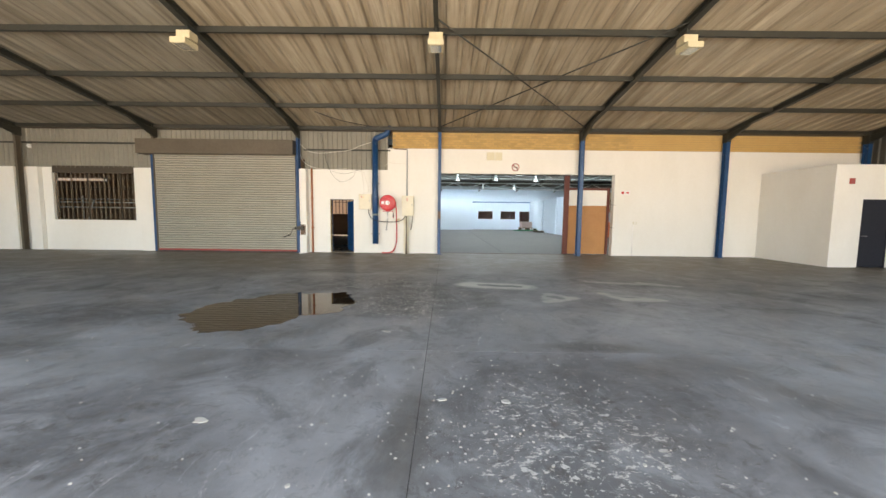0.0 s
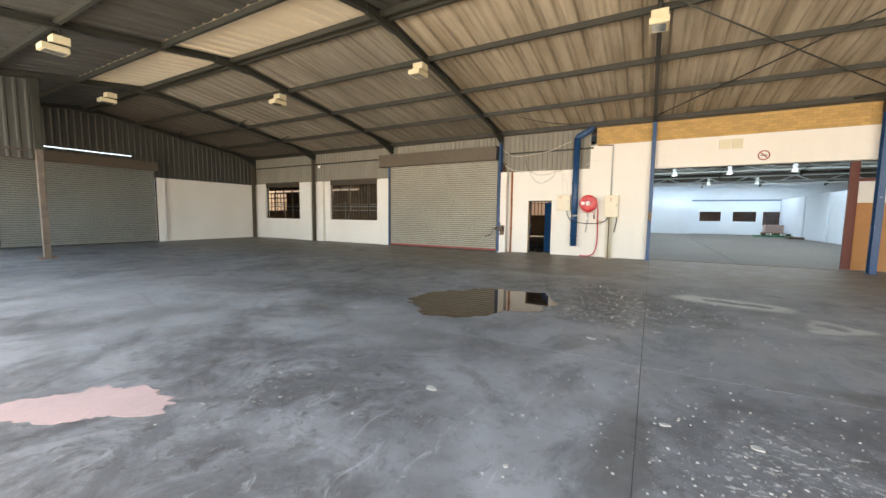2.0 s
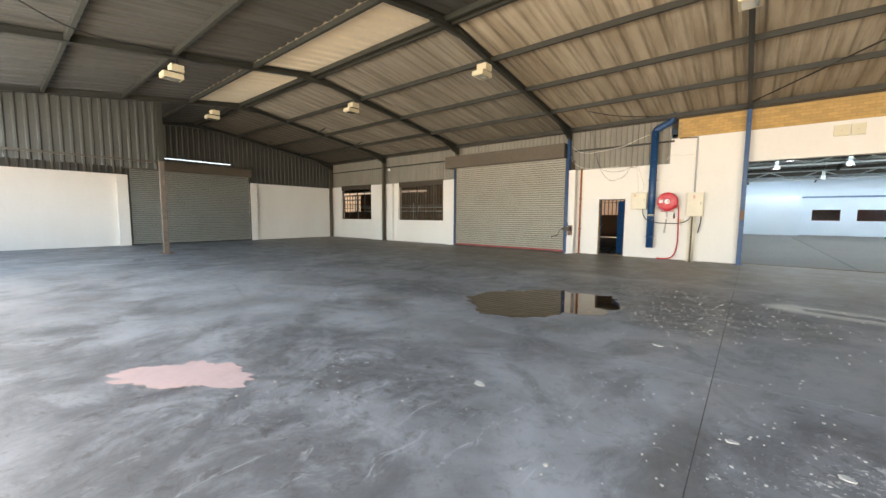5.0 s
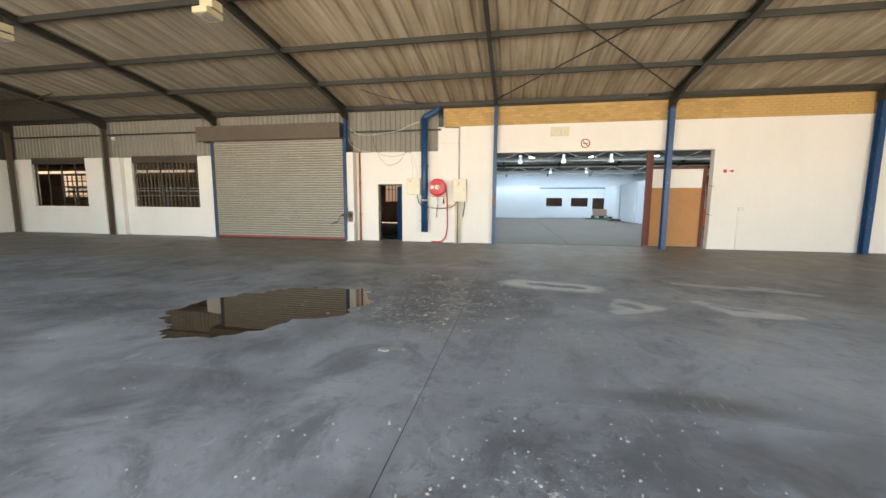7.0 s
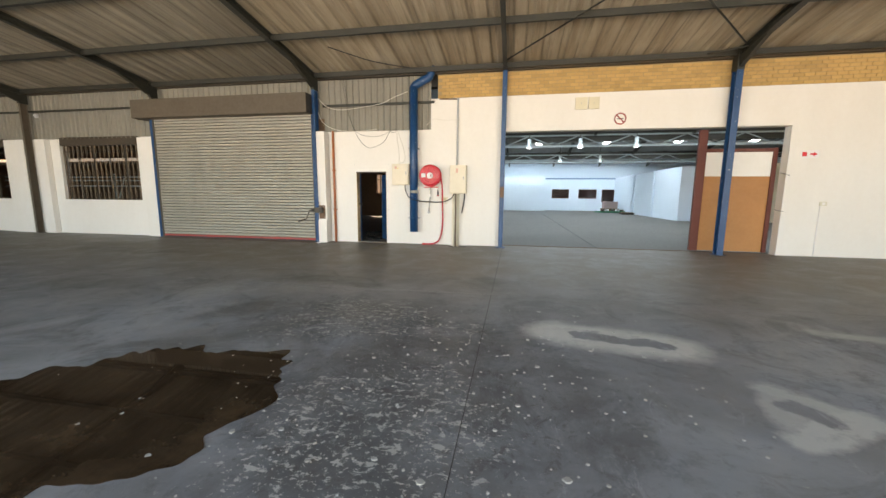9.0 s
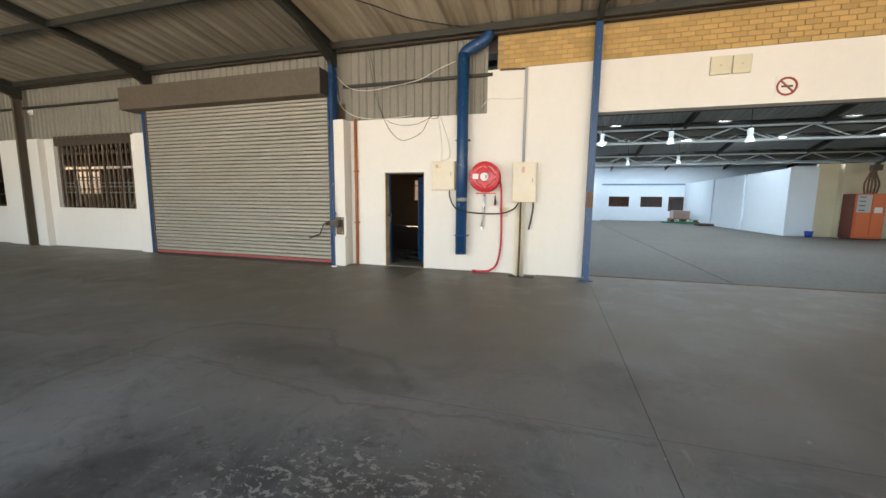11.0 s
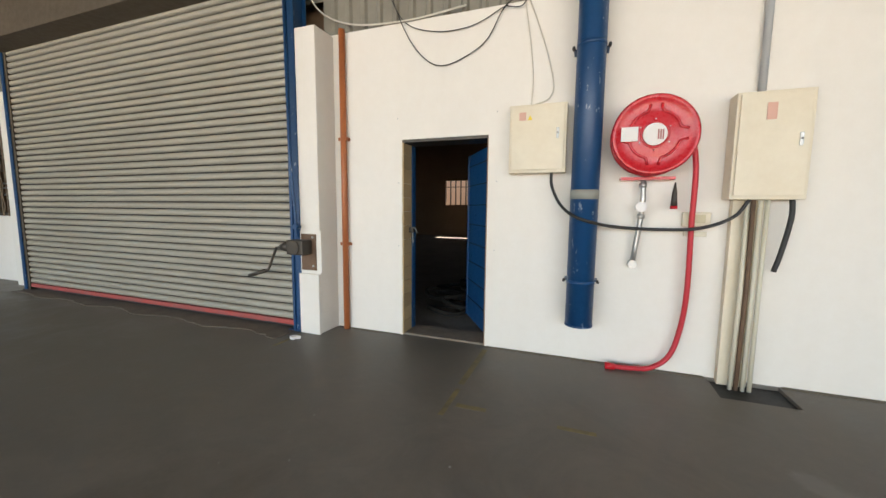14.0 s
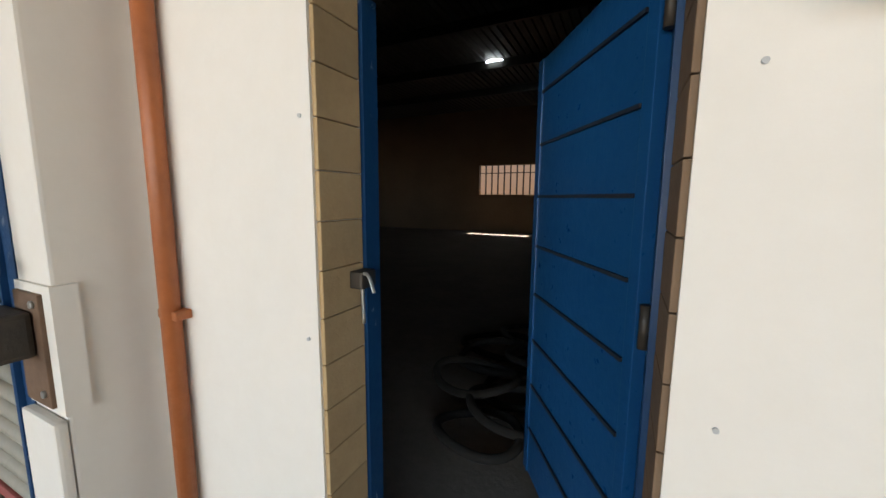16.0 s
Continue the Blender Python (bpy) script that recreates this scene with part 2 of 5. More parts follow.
def floor_material():
    """Worn concrete: pale haze, dark abraded areas with flecks, brown dust towards the north wall, dried white marks."""
    m, nt, b = bare("stained_concrete_floor", 0.6)
    geo = nt.nodes.new("ShaderNodeNewGeometry")
    sep = nt.nodes.new("ShaderNodeSeparateXYZ")
    nt.links.new(geo.outputs["Position"], sep.inputs[0])
    X0, Y0 = sep.outputs[0], sep.outputs[1]
    M = lambda op, p, q=0.0, clamp=False: math_node(nt, op, p, q, clamp)
    mul = lambda p, q: M("MULTIPLY", p, q)
    add = lambda p, q: M("ADD", p, q)
    sub = lambda p, q: M("SUBTRACT", p, q)
    warp = mul(sub(noise_tex(nt, 1.1, 5, 0.65), 0.5), 1.6)
    wob_x = mul(sub(noise_tex(nt, 2.6, 6, 0.7, (1.0, 1.0, 1.0)), 0.5), 0.34)
    wob_y = mul(sub(noise_tex(nt, 2.6, 6, 0.7, (-1.0, 1.3, 1.0)), 0.5), 0.34)
    X, Y = add(X0, wob_x), add(Y0, wob_y)

    def blob(cx, cy, rx, ry, soft, wob=1.0):
        dx, dy = M("DIVIDE", sub(X, cx), rx), M("DIVIDE", sub(Y, cy), ry)
        d = M("SQRT", add(mul(dx, dx), mul(dy, dy)))
        return M("DIVIDE", sub(1.0, add(d, mul(warp, wob))), soft, True)

    def stroke(x0, y0, x1, y1, width, soft=1.0):
        """A soft ragged stroke between two points."""
        ex, ey = x1 - x0, y1 - y0
        px, py = sub(X, x0), sub(Y, y0)
        t = M("DIVIDE", add(mul(px, ex), mul(py, ey)), ex * ex + ey * ey, True)
        dx, dy = sub(px, mul(t, ex)), sub(py, mul(t, ey))
        d = M("SQRT", add(mul(dx, dx), mul(dy, dy)))
        return M("DIVIDE", sub(1.0, M("DIVIDE", d, width)), soft, True)

    def most(masks):
        out = masks[0]
        for k in masks[1:]:
            out = M("MAXIMUM", out, k)
        return out

    haze = ramp(nt, 0.38, 0.62, noise_tex(nt, 0.42, 7, 0.62, None, dist=0.7))
    mid = ramp(nt, 0.40, 0.64, noise_tex(nt, 1.5, 9, 0.72, None, dist=0.6))
    fine = noise_tex(nt, 26, 8, 0.75)
    grit = noise_tex(nt, 7.0, 12, 0.8, None, dist=0.5)
    # blue-grey slab with broad pale haze
    col = mix(nt, haze, (0.100, 0.105, 0.114), (0.205, 0.217, 0.238))
    col = mix(nt, mul(mid, 0.45), col, (0.245, 0.26, 0.285))
    pale = most([blob(cx, cy, rx, ry, 0.8, 0.7) for cx, cy, rx, ry in ((3.4, 5.3, 3.2, 1.5), (-8.5, 3.0, 3.0, 2.0), (-3.0, 9.3, 2.4, 0.7))])
    col = mix(nt, mul(pale, 0.6), col, (0.255, 0.268, 0.288))
    # brown dust over the north half
    dust = add(M("DIVIDE", sub(Y0, 8.3), 3.5), mul(warp, 0.5))
    dust = M("MINIMUM", M("MAXIMUM", dust, 0.0), 1.0)
    near = sub(1.0, dust)
    col = mix(nt, dust, col, mix(nt, mid, (0.135, 0.116, 0.094), (0.205, 0.180, 0.150)))
    # dark abraded areas, crisp and broken, with flecks of old paint
    # blobs near the south edge also tone down the close daylight lamp's brightness
    worn_or_dimmed = most([blob(cx, cy, rx, ry, 0.45, 0.8) for cx, cy, rx, ry in (
        (0.9, 2.6, 1.5, 1.7), (-3.3, 2.2, 2.3, 1.2), (-2.6, 0.7, 3.0, 1.1), (-6.0, 0.0, 1.6, 0.9), (-0.5, 6.9, 1.7, 1.7), (-1.9, 8.3, 2.0, 1.0), (-5.2, 5.6, 1.6, 0.9), (-5.0, 0.1, 1.9, 0.8))])
    broken = ramp(nt, 0.42, 0.55, noise_tex(nt, 1.6, 13, 0.78, None, dist=0.6))
    col = mix(nt, mul(mul(worn_or_dimmed, add(0.35, mul(broken, 0.65))), 0.78), col, (0.042, 0.044, 0.049))
    blotch = ramp(nt, 0.50, 0.60, noise_tex(nt, 0.9, 12, 0.74, None, dist=0.9))
    col = mix(nt, mul(mul(blotch, mul(near, sub(1.0, mul(pale, 0.6)))), 0.66), col, (0.060, 0.063, 0.069))
    speck = ramp(nt, 0.53, 0.59, grit)
    col = mix(nt, mul(mul(speck, near), add(0.30, mul(worn_or_dimmed, 0.45))), col, (0.045, 0.045, 0.046))
    # soft dark stains and damp patches
    for cx, cy, rx, ry, k in ((-3.3, 10.1, 1.1, 0.36, 0.45), (-2.2, 9.75, 0.5, 0.22, 0.45), (-0.35, 10.4, 0.35, 0.5, 0.4), (-9.5, 12.0, 2.5, 0.5, 0.35), (-6.5, 9.0, 1.5, 0.4, 0.3),
                              (-0.25, 2.6, 0.22, 0.9, 0.6), (1.75, 4.25, 0.75, 0.2, 0.65), (2.6, 3.7, 1.1, 0.35, 0.4), (-4.8, 4.2, 0.8, 0.3, 0.4), (-7.4, 7.2, 1.6, 0.35, 0.35), (-1.9, 3.9, 0.9, 0.22, 0.35)):
        col = mix(nt, mul(blob(cx, cy, rx, ry, 0.5, 0.6), k), col, (0.05, 0.048, 0.046))
    # cracks and tide lines
    cracks = most([stroke(*q) for q in ((-2.3, 9.42, -0.2, 9.56, 0.03), (-4.54, 8.2, -4.78, 9.02, 0.05), (-4.78, 9.02, -4.9, 10.3, 0.05), (-8.36, 3.14, -6.83, 2.75, 0.05), (-4.2, 9.7, -2.3, 9.42, 0.03), (-4.5, 10.65, -3.3, 10.75, 0.07), (-3.3, 10.75, -2.95, 10.35, 0.08), (-2.95, 10.35, -2.3, 10.2, 0.07), (-2.3, 10.2, -1.95, 9.75, 0.07), (-3.0, 10.0, -2.6, 9.75, 0.07), (-4.9, 10.3, -4.5, 10.65, 0.06))])
    col = mix(nt, mul(cracks, 0.38), col, (0.04, 0.038, 0.036))
    # dried white marks: a bar with a halo, a triangle, thin wedges and splashes
    white = most([mul(stroke(*q[:5], 0.5), q[5]) for q in (
        (0.60, 8.20, 1.62, 8.02, 0.42, 1.0), (2.05, 7.28, 2.42, 6.95, 0.15, 0.6), (2.42, 6.95, 1.86, 6.64, 0.16, 0.75), (1.86, 6.64, 2.05, 7.28, 0.13, 0.5),
        (-1.58, 13.70, -1.45, 13.62, 0.10, 0.14),
        (3.15, 7.42, 3.35, 6.87, 0.13, 0.6), (3.35, 6.87, 4.0, 6.84, 0.16, 0.7), (3.15, 7.42, 3.8, 7.0, 0.09, 0.4), (3.4, 8.76, 5.1, 8.38, 0.15, 0.5), (4.6, 8.7, 5.2, 8.3, 0.14, 0.5))])
    core = most([stroke(0.80, 8.18, 1.55, 8.04, 0.13, 0.3), stroke(2.1, 7.02, 2.15, 6.92, 0.13, 0.3)])
    white = mul(mul(white, sub(1.0, core)), ramp(nt, 0.22, 0.46, noise_tex(nt, 3.1, 9, 0.75)))
    col = mix(nt, white, col, (0.47, 0.47, 0.45))
    # ragged flecks of paint, thick in a few fields and thin elsewhere
    field = most([mul(blob(cx, cy, rx, ry, 0.6, 0.6), k) for cx, cy, rx, ry, k in (
        (0.9, 2.5, 1.4, 1.4, 0.90), (-0.7, 6.3, 1.5, 1.6, 0.95), (-1.7, 8.0, 1.9, 0.8, 0.95), (-1.6, 8.6, 1.8, 0.8, 1.0), (-0.8, 8.2, 1.2, 0.6, 0.9), (1.0, 5.4, 1.6, 1.2, 0.5), (-3.2, 1.7, 1.6, 1.2, 0.55), (-1.2, 2.6, 1.6, 1.2, 0.35))])
    fleck_n = noise_tex(nt, 8.5, 7, 0.72, (1.0, 1.5, 1.0), dist=0.25)
    fleck_s = noise_tex(nt, 22.0, 5, 0.7, (1.0, 1.25, 1.0))
    limit = sub(0.70, mul(field, 0.145))
    fleck = most([M("DIVIDE", sub(fleck_n, limit), 0.022, True), M("DIVIDE", sub(fleck_s, add(limit, 0.012)), 0.03, True)])
    col = mix(nt, mul(mul(fleck, add(0.35, mul(field, 0.4))), add(0.25, mul(near, 0.75))), col, (0.42, 0.42, 0.40))
    scrape = ramp(nt, 0.57, 0.66, noise_tex(nt, 3.0, 12, 0.82, (2.2, 0.8, 1.0), dist=0.9))
    col = mix(nt, mul(mul(scrape, near), 0.50), col, (0.34, 0.355, 0.375))
    col = mix(nt, mul(fine, 0.22), col, (0.09, 0.088, 0.085))
    nt.links.new(col, b.inputs["Base Color"])
    nt.links.new(add(0.40, mul(mid, 0.28)), b.inputs["Roughness"])
    b.inputs["Specular IOR Level"].default_value = 0.45
    bump(nt, b, add(add(fine, mul(mid, 0.6)), mul(speck, 0.5)), 0.22, 0.01)
    return m


def roof_sheet(name, base, stain, dark):
    """Old roof sheeting with brown runs down the slope and painted rib shade, each sheet a little different."""
    m, nt, b = bare(name, 0.72)
    run = ramp(nt, 0.42, 0.66, noise_tex(nt, 1.0, 6, 0.68, (3.4, 0.16, 1.0)))
    broad = ramp(nt, 0.40, 0.68, noise_tex(nt, 0.55, 5, 0.6, (1.2, 0.55, 1.0)))
    thin = ramp(nt, 0.52, 0.70, noise_tex(nt, 1.0, 8, 0.75, (11.0, 0.35, 1.0)))
    col = mix(nt, math_node(nt, "MULTIPLY", run, 0.72), base, stain)
    col = mix(nt, math_node(nt, "MULTIPLY", broad, 0.5), col, stain)
    col = mix(nt, math_node(nt, "MULTIPLY", thin, 0.6), col, dark)
    # shadow along the sides of the ribs, painted into the colour
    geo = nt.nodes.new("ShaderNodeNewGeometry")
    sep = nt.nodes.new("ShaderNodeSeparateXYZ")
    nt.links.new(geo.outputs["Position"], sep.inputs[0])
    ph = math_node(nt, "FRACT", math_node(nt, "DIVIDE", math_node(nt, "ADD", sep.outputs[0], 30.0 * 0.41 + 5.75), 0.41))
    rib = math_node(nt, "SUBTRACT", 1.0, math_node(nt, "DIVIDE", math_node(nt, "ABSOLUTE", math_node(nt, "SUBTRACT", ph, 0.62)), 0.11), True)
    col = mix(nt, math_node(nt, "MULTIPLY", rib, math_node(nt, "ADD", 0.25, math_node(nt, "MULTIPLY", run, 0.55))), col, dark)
    nt.links.new(col, b.inputs["Base Color"])
    bump(nt, b, noise_tex(nt, 18, 5), 0.05)
    return m


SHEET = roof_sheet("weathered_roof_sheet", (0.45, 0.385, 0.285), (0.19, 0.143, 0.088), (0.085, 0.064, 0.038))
# western bays: a darker, greyer version of the beige sheet
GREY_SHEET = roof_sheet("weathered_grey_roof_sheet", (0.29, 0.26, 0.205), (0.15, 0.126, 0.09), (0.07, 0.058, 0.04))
# south slope faces away from the daylight; its shade is put into these colours
SHADED_SHEET = roof_sheet("shaded_grey_roof_sheet", (0.082, 0.079, 0.069), (0.05, 0.047, 0.039), (0.03, 0.028, 0.022))
LAMP_CREAM = worn("yellowed_cream_enamel", (0.55, 0.48, 0.32), (0.42, 0.35, 0.2), 0.5, amount=0.5, big=5, fine=25)
# end bay: much darker brown than the other north slope sheets
DARK_BROWN_SHEET = worn("dark_brown_roof_sheet", (0.10, 0.085, 0.065), (0.05, 0.042, 0.03), 0.75, amount=0.8, big=1.3, fine=7, streak=(1.5, 0.15, 1.0))
HOSE_BLACK = worn("old_black_hose", (0.010, 0.0095, 0.009), (0.02, 0.017, 0.013), 0.92, amount=0.5)
# very pale base colour stands in for daylight glowing through the ridge sheets
PALE_GLOW = worn("pale_glow_roof_sheet", (0.84, 0.74, 0.56), (0.62, 0.52, 0.36), 0.55, amount=0.5, big=1.5, fine=7, bumps=0.03, streak=(1.0, 0.22, 1.0))
FLOOR = floor_material()
# darker than the first hall's concrete, to offset the strong lamps overhead
HALL_FLOOR = worn("dusty_hall_concrete", (0.095, 0.090, 0.081), (0.058, 0.054, 0.049), 0.6, amount=0.8, big=0.45, fine=9, bumps=0.2)


# ---- mesh helpers ----
def box(bm, x0, x1, y0, y1, z0, z1, bev=0.0):
    vs = [bm.verts.new((x, y, z)) for x in (x0, x1) for y in (y0, y1) for z in (z0, z1)]
    fs = [bm.faces.new([vs[i] for i in q]) for q in ((0, 1, 3, 2), (4, 6, 7, 5), (0, 4, 5, 1), (2, 3, 7, 6), (0, 2, 6, 4), (1, 5, 7, 3))]
    if bev:
        bmesh.ops.bevel(bm, geom=list({e for f in fs for e in f.edges}), offset=bev, segments=2, affect="EDGES", profile=0.6)
    return bm


def boxes(*rows, bev=0.0):
    bm = bmesh.new()
    for r in rows:
        box(bm, *r, bev=bev)
    return bm


def sweep(bm, pts, r, seg=12, cap=True):
    """A round tube along points; r one radius or one for each point."""
    pts = [Vector(p) for p in pts]
    rs = r if isinstance(r, (list, tuple)) else [r] * len(pts)
    rings, side = [], None
    for i, p in enumerate(pts):
        d = (pts[min(i + 1, len(pts) - 1)] - pts[max(i - 1, 0)]).normalized()
        if side is None:
            side = d.orthogonal().normalized()
        side = (side - d * side.dot(d)).normalized()
        up = d.cross(side)
        rings.append([bm.verts.new(p + (side * math.cos(a) + up * math.sin(a)) * rs[i]) for a in (2 * math.pi * k / seg for k in range(seg))])
    for a, b in zip(rings, rings[1:]):
        for k in range(seg):
            f = bm.faces.new((a[k], a[(k + 1) % seg], b[(k + 1) % seg], b[k]))
            f.smooth = True
    if cap:
        bm.faces.new(rings[0][::-1])
        bm.faces.new(rings[-1])
    return bm


def tube(pts, r, seg=12, cap=True):
    return sweep(bmesh.new(), pts, r, seg, cap)


def bend(pts, steps=8):
    """A smooth line through points."""
    P = [Vector(p) for p in pts]
    P = [2 * P[0] - P[1]] + P + [2 * P[-1] - P[-2]]
    out = []
    for i in range(1, len(P) - 2):
        for k in range(steps):
            t = k / steps
            a, b, c, d = P[i - 1:i + 3]
            out.append(0.5 * (2 * b + (c - a) * t + (2 * a - 5 * b + 4 * c - d) * t * t + (3 * b - a - 3 * c + d) * t ** 3))
    return out + [P[-2]]


def part(name, bm, material, parent=None, label=""):
    me = bpy.data.meshes.new(name)
    bmesh.ops.recalc_face_normals(bm, faces=bm.faces)
    bm.to_mesh(me)
    bm.free()
    me.materials.append(material)
    ob = new(name, me)
    if parent:
        ob.parent = parent
    if label:
        tagged(ob, label)
    return ob


def thing(name, label, category, group="", kind=""):
    return tagged(new(name), label, category, group, kind)


def setting(name, bm, material, label, category):
    return tagged(part(name, bm, material), label, category, "", "structure")


def beam(bm, p0, p1, depth, width, web=0.012, fl=0.016):
    """An I-section from p0 to p1, hanging below the line, flanges level across."""
    a, b = Vector(p0), Vector(p1)
    d = (b - a).normalized()
    s = d.cross(Vector((0, 0, 1)))
    s = s.normalized() if s.length > 0.01 else Vector((1, 0, 0))
    u = s.cross(d).normalized()

    def slab(w, h0, h1):
        vs = [bm.verts.new(p + s * x + u * h) for p in (a, b) for x in (-w / 2, w / 2) for h in (h0, h1)]
        for q in ((0, 1, 3, 2), (4, 6, 7, 5), (0, 4, 5, 1), (2, 3, 7, 6), (0, 2, 6, 4), (1, 5, 7, 3)):
            bm.faces.new([vs[i] for i in q])
    slab(width, -fl, 0)
    slab(width, -depth, -depth + fl)
    slab(web, -depth + fl, -fl)
    return bm


def ribbed(bm, u0, u1, place, pitch=0.19, depth=0.03, rows=(0.0, 1.0)):
    """Box-rib sheeting: place(u, v, d) gives the point u along, v across the ribs' run, d out of the sheet."""
    us, n = [], int((u1 - u0) / pitch) + 1
    for i in range(n):
        a = u0 + i * pitch
        us += [(a, 0), (a + pitch * 0.55, 0), (a + pitch * 0.67, depth), (a + pitch * 0.88, depth)]
    us = [(min(u, u1), d) for u, d in us] + [(u1, 0)]
    grid = [[bm.verts.new(place(u, v, d)) for u, d in us] for v in rows]
    for ra, rb2 in zip(grid, grid[1:]):
        for k in range(len(us) - 1):
            if us[k + 1][0] - us[k][0] > 1e-4:
                bm.faces.new((ra[k], ra[k + 1], rb2[k + 1], rb2[k]))
    return bm


def outline(n, cx, cy, rx, ry, seed, rough=0.22, waves=9):
    rnd = random.Random(seed)
    ph = [rnd.uniform(0, 6.28) for _ in range(waves)]
    return [(cx + rx * k * math.cos(a), cy + ry * k * math.sin(a)) for a, k in
            ((a, 1 + rough * sum(math.sin(a * (j + 2) + ph[j]) / (j + 1.6) for j in range(waves))) for a in (2 * math.pi * i / n for i in range(n)))]


def flat(points, z0, z1):
    bm = bmesh.new()
    lo = [bm.verts.new((x, y, z0)) for x, y in points]
    hi = [bm.verts.new((x, y, z1)) for x, y in points]
    bm.faces.new(hi)
    for i in range(len(points)):
        bm.faces.new((lo[i], lo[(i + 1) % len(lo)], hi[(i + 1) % len(lo)], hi[i]))
    return bm

# ---- the first hall: ground, floor, walls, roof ----
N, S, RIDGE, EAVE, TOP = 14.8, -0.8, 7.0, 4.75, 5.9
WEST, EAST = -22.1, 16.3
FRAMES = (-22.0, -16.7, -11.35, -5.75, -0.25, 5.25, 10.8, 16.2)


def under(y):
    """Height of the rafters' underside."""
    return TOP - (TOP - EAVE) * abs(y - RIDGE) / (N - RIDGE)


ground = setting("ground", boxes((-400, 400, -400, 400, -0.40, -0.30)), CONCRETE_OUT, "dry sunlit concrete yard round the warehouse", "ground")
apron = setting("pavement", boxes((-60, 60, -40, S - 0.25, -0.30, -0.03)), CONCRETE_OUT, "pale concrete apron before the open side of the hall", "pavement")

floor = thing("floor", "stained grey concrete warehouse floor with dark joints and paint spots", "floor", kind="structure")
part("subfloor", boxes((WEST, EAST, S - 0.25, 15.3, -0.30, -0.03)), BLACK, floor)
XJ = (WEST, -16.0, -0.19, EAST)
YJ = (S - 0.25, 4.07, 9.62, 15.3)
G = 0.0035
for i in range(3):
    for j in range(3):
        x0, x1, y0, y1 = XJ[i] + G, XJ[i + 1] - G, YJ[j] + 0.0028, YJ[j + 1] - 0.0028
        if i == 1 and j == 2:
            # a small open pit against the wall, below the cabinet
            rows = ((x0, -1.72, y0, y1, -0.03, 0), (-1.22, x1, y0, y1, -0.03, 0), (-1.72, -1.22, y0, 14.62, -0.03, 0), (-1.72, -1.22, 14.985, y1, -0.03, 0))
        else:
            rows = ((x0, x1, y0, y1, -0.03, 0),)
        part("slab", boxes(*rows), FLOOR, floor)
for x in XJ[1:3]:
    part("joint_filler", boxes((x - G, x + G, YJ[0], YJ[3], -0.029, -0.0015)), BLACK, floor)
for y in YJ[1:3]:
    for x0, x1 in zip(XJ, XJ[1:]):
        part("joint_filler", boxes((x0 + G, x1 - G, y - 0.0028, y + 0.0028, -0.029, -0.001)), DIRTY_JOINT, floor)
hall_floor = thing("floor_hall", "dusty grey concrete floor of the second hall", "floor", kind="structure")
for x0, x1, y0, y1 in ((-3.0, 2.44, 15.31, 46), (2.46, 22, 15.31, 46)):
    part("slab", boxes((x0, x1, y0, y1, -0.30, -0.004)), HALL_FLOOR, hall_floor)
workshop_floor = setting("floor_workshop", boxes((-46, -3.02, 15.31, 31, -0.30, -0.03)), worn("dusty_workshop_concrete", (0.22, 0.19, 0.155), (0.13, 0.11, 0.09), 0.85, amount=0.8, big=1.5, fine=12, bumps=0.4), "dark dusty concrete floor of the workshop", "floor")

# north wall, east part: door, great opening, plain wall
wall_n = thing("wall_north", "white painted brick wall with a doorway and a wide opening", "wall", kind="structure")
part("masonry", boxes(
    (-5.62, -4.60, 15.0, 15.25, 0, 3.3), (-4.60, -3.66, 15.0, 15.25, 2.13, 3.3), (-3.66, -2.30, 15.0, 15.25, 0, 3.3),
    (-2.30, -0.20, 15.0, 15.25, 0, 4.14), (-0.20, 6.67, 15.0, 15.25, 3.2, 4.14), (6.67, EAST, 15.0, 15.25, 0, 4.14)), WHITE, wall_n)
part("pier", boxes((-5.70, -5.44, 14.68, 14.997, 0.005, 3.28), bev=0.012), WHITE, wall_n)
part("pier_foot", boxes((-5.70, -5.435, 14.64, 14.678, 0.0, 0.68), bev=0.012), WHITE, wall_n)
part("plaster_pad", boxes((-5.69, -5.415, 14.668, 14.678, 0.70, 1.15), (-5.437, -5.415, 14.678, 14.74, 0.70, 1.15)), WHITE, wall_n)
part("mortar_bed", boxes((-2.11, EAST, 15.012, 15.25, 4.143, 4.78)), MORTAR, wall_n)
# north wall, west part: two window bays
wall_w = thing("wall_north_west", "white painted wall with two barred window openings", "wall", kind="structure")
part("masonry", boxes(
    (WEST, -21.15, 15.0, 15.23, 0, 3.28), (-21.15, -18.1, 15.0, 15.23, 0, 1.2), (-18.1, -15.68, 15.0, 15.23, 0, 3.28),
    (-15.68, -12.4, 15.0, 15.23, 0, 1.2), (-12.4, -11.45, 15.0, 15.23, 0, 3.28)), WHITE, wall_w)
for x0, x1 in ((-17.9, -17.0), (-16.5, -16.05), (-12.05, -11.45)):
    part("pier", boxes((x0, x1, 14.82, 14.997, 0, 3.27), bev=0.01), WHITE, wall_w)
clad = bmesh.new()
ribbed(clad, WEST, -11.40, lambda u, v, d: (u, 15.05 - d, 3.28 + 1.60 * v))
ribbed(clad, -11.40, -5.6, lambda u, v, d: (u, 15.05 - d, 3.7 + 1.18 * v))
ribbed(clad, -5.6, -2.305, lambda u, v, d: (u, 15.05 - d, 3.302 + 1.58 * v))
setting("wall_cladding", clad, CLADDING, "dull grey box-rib sheeting over the white wall", "cladding")
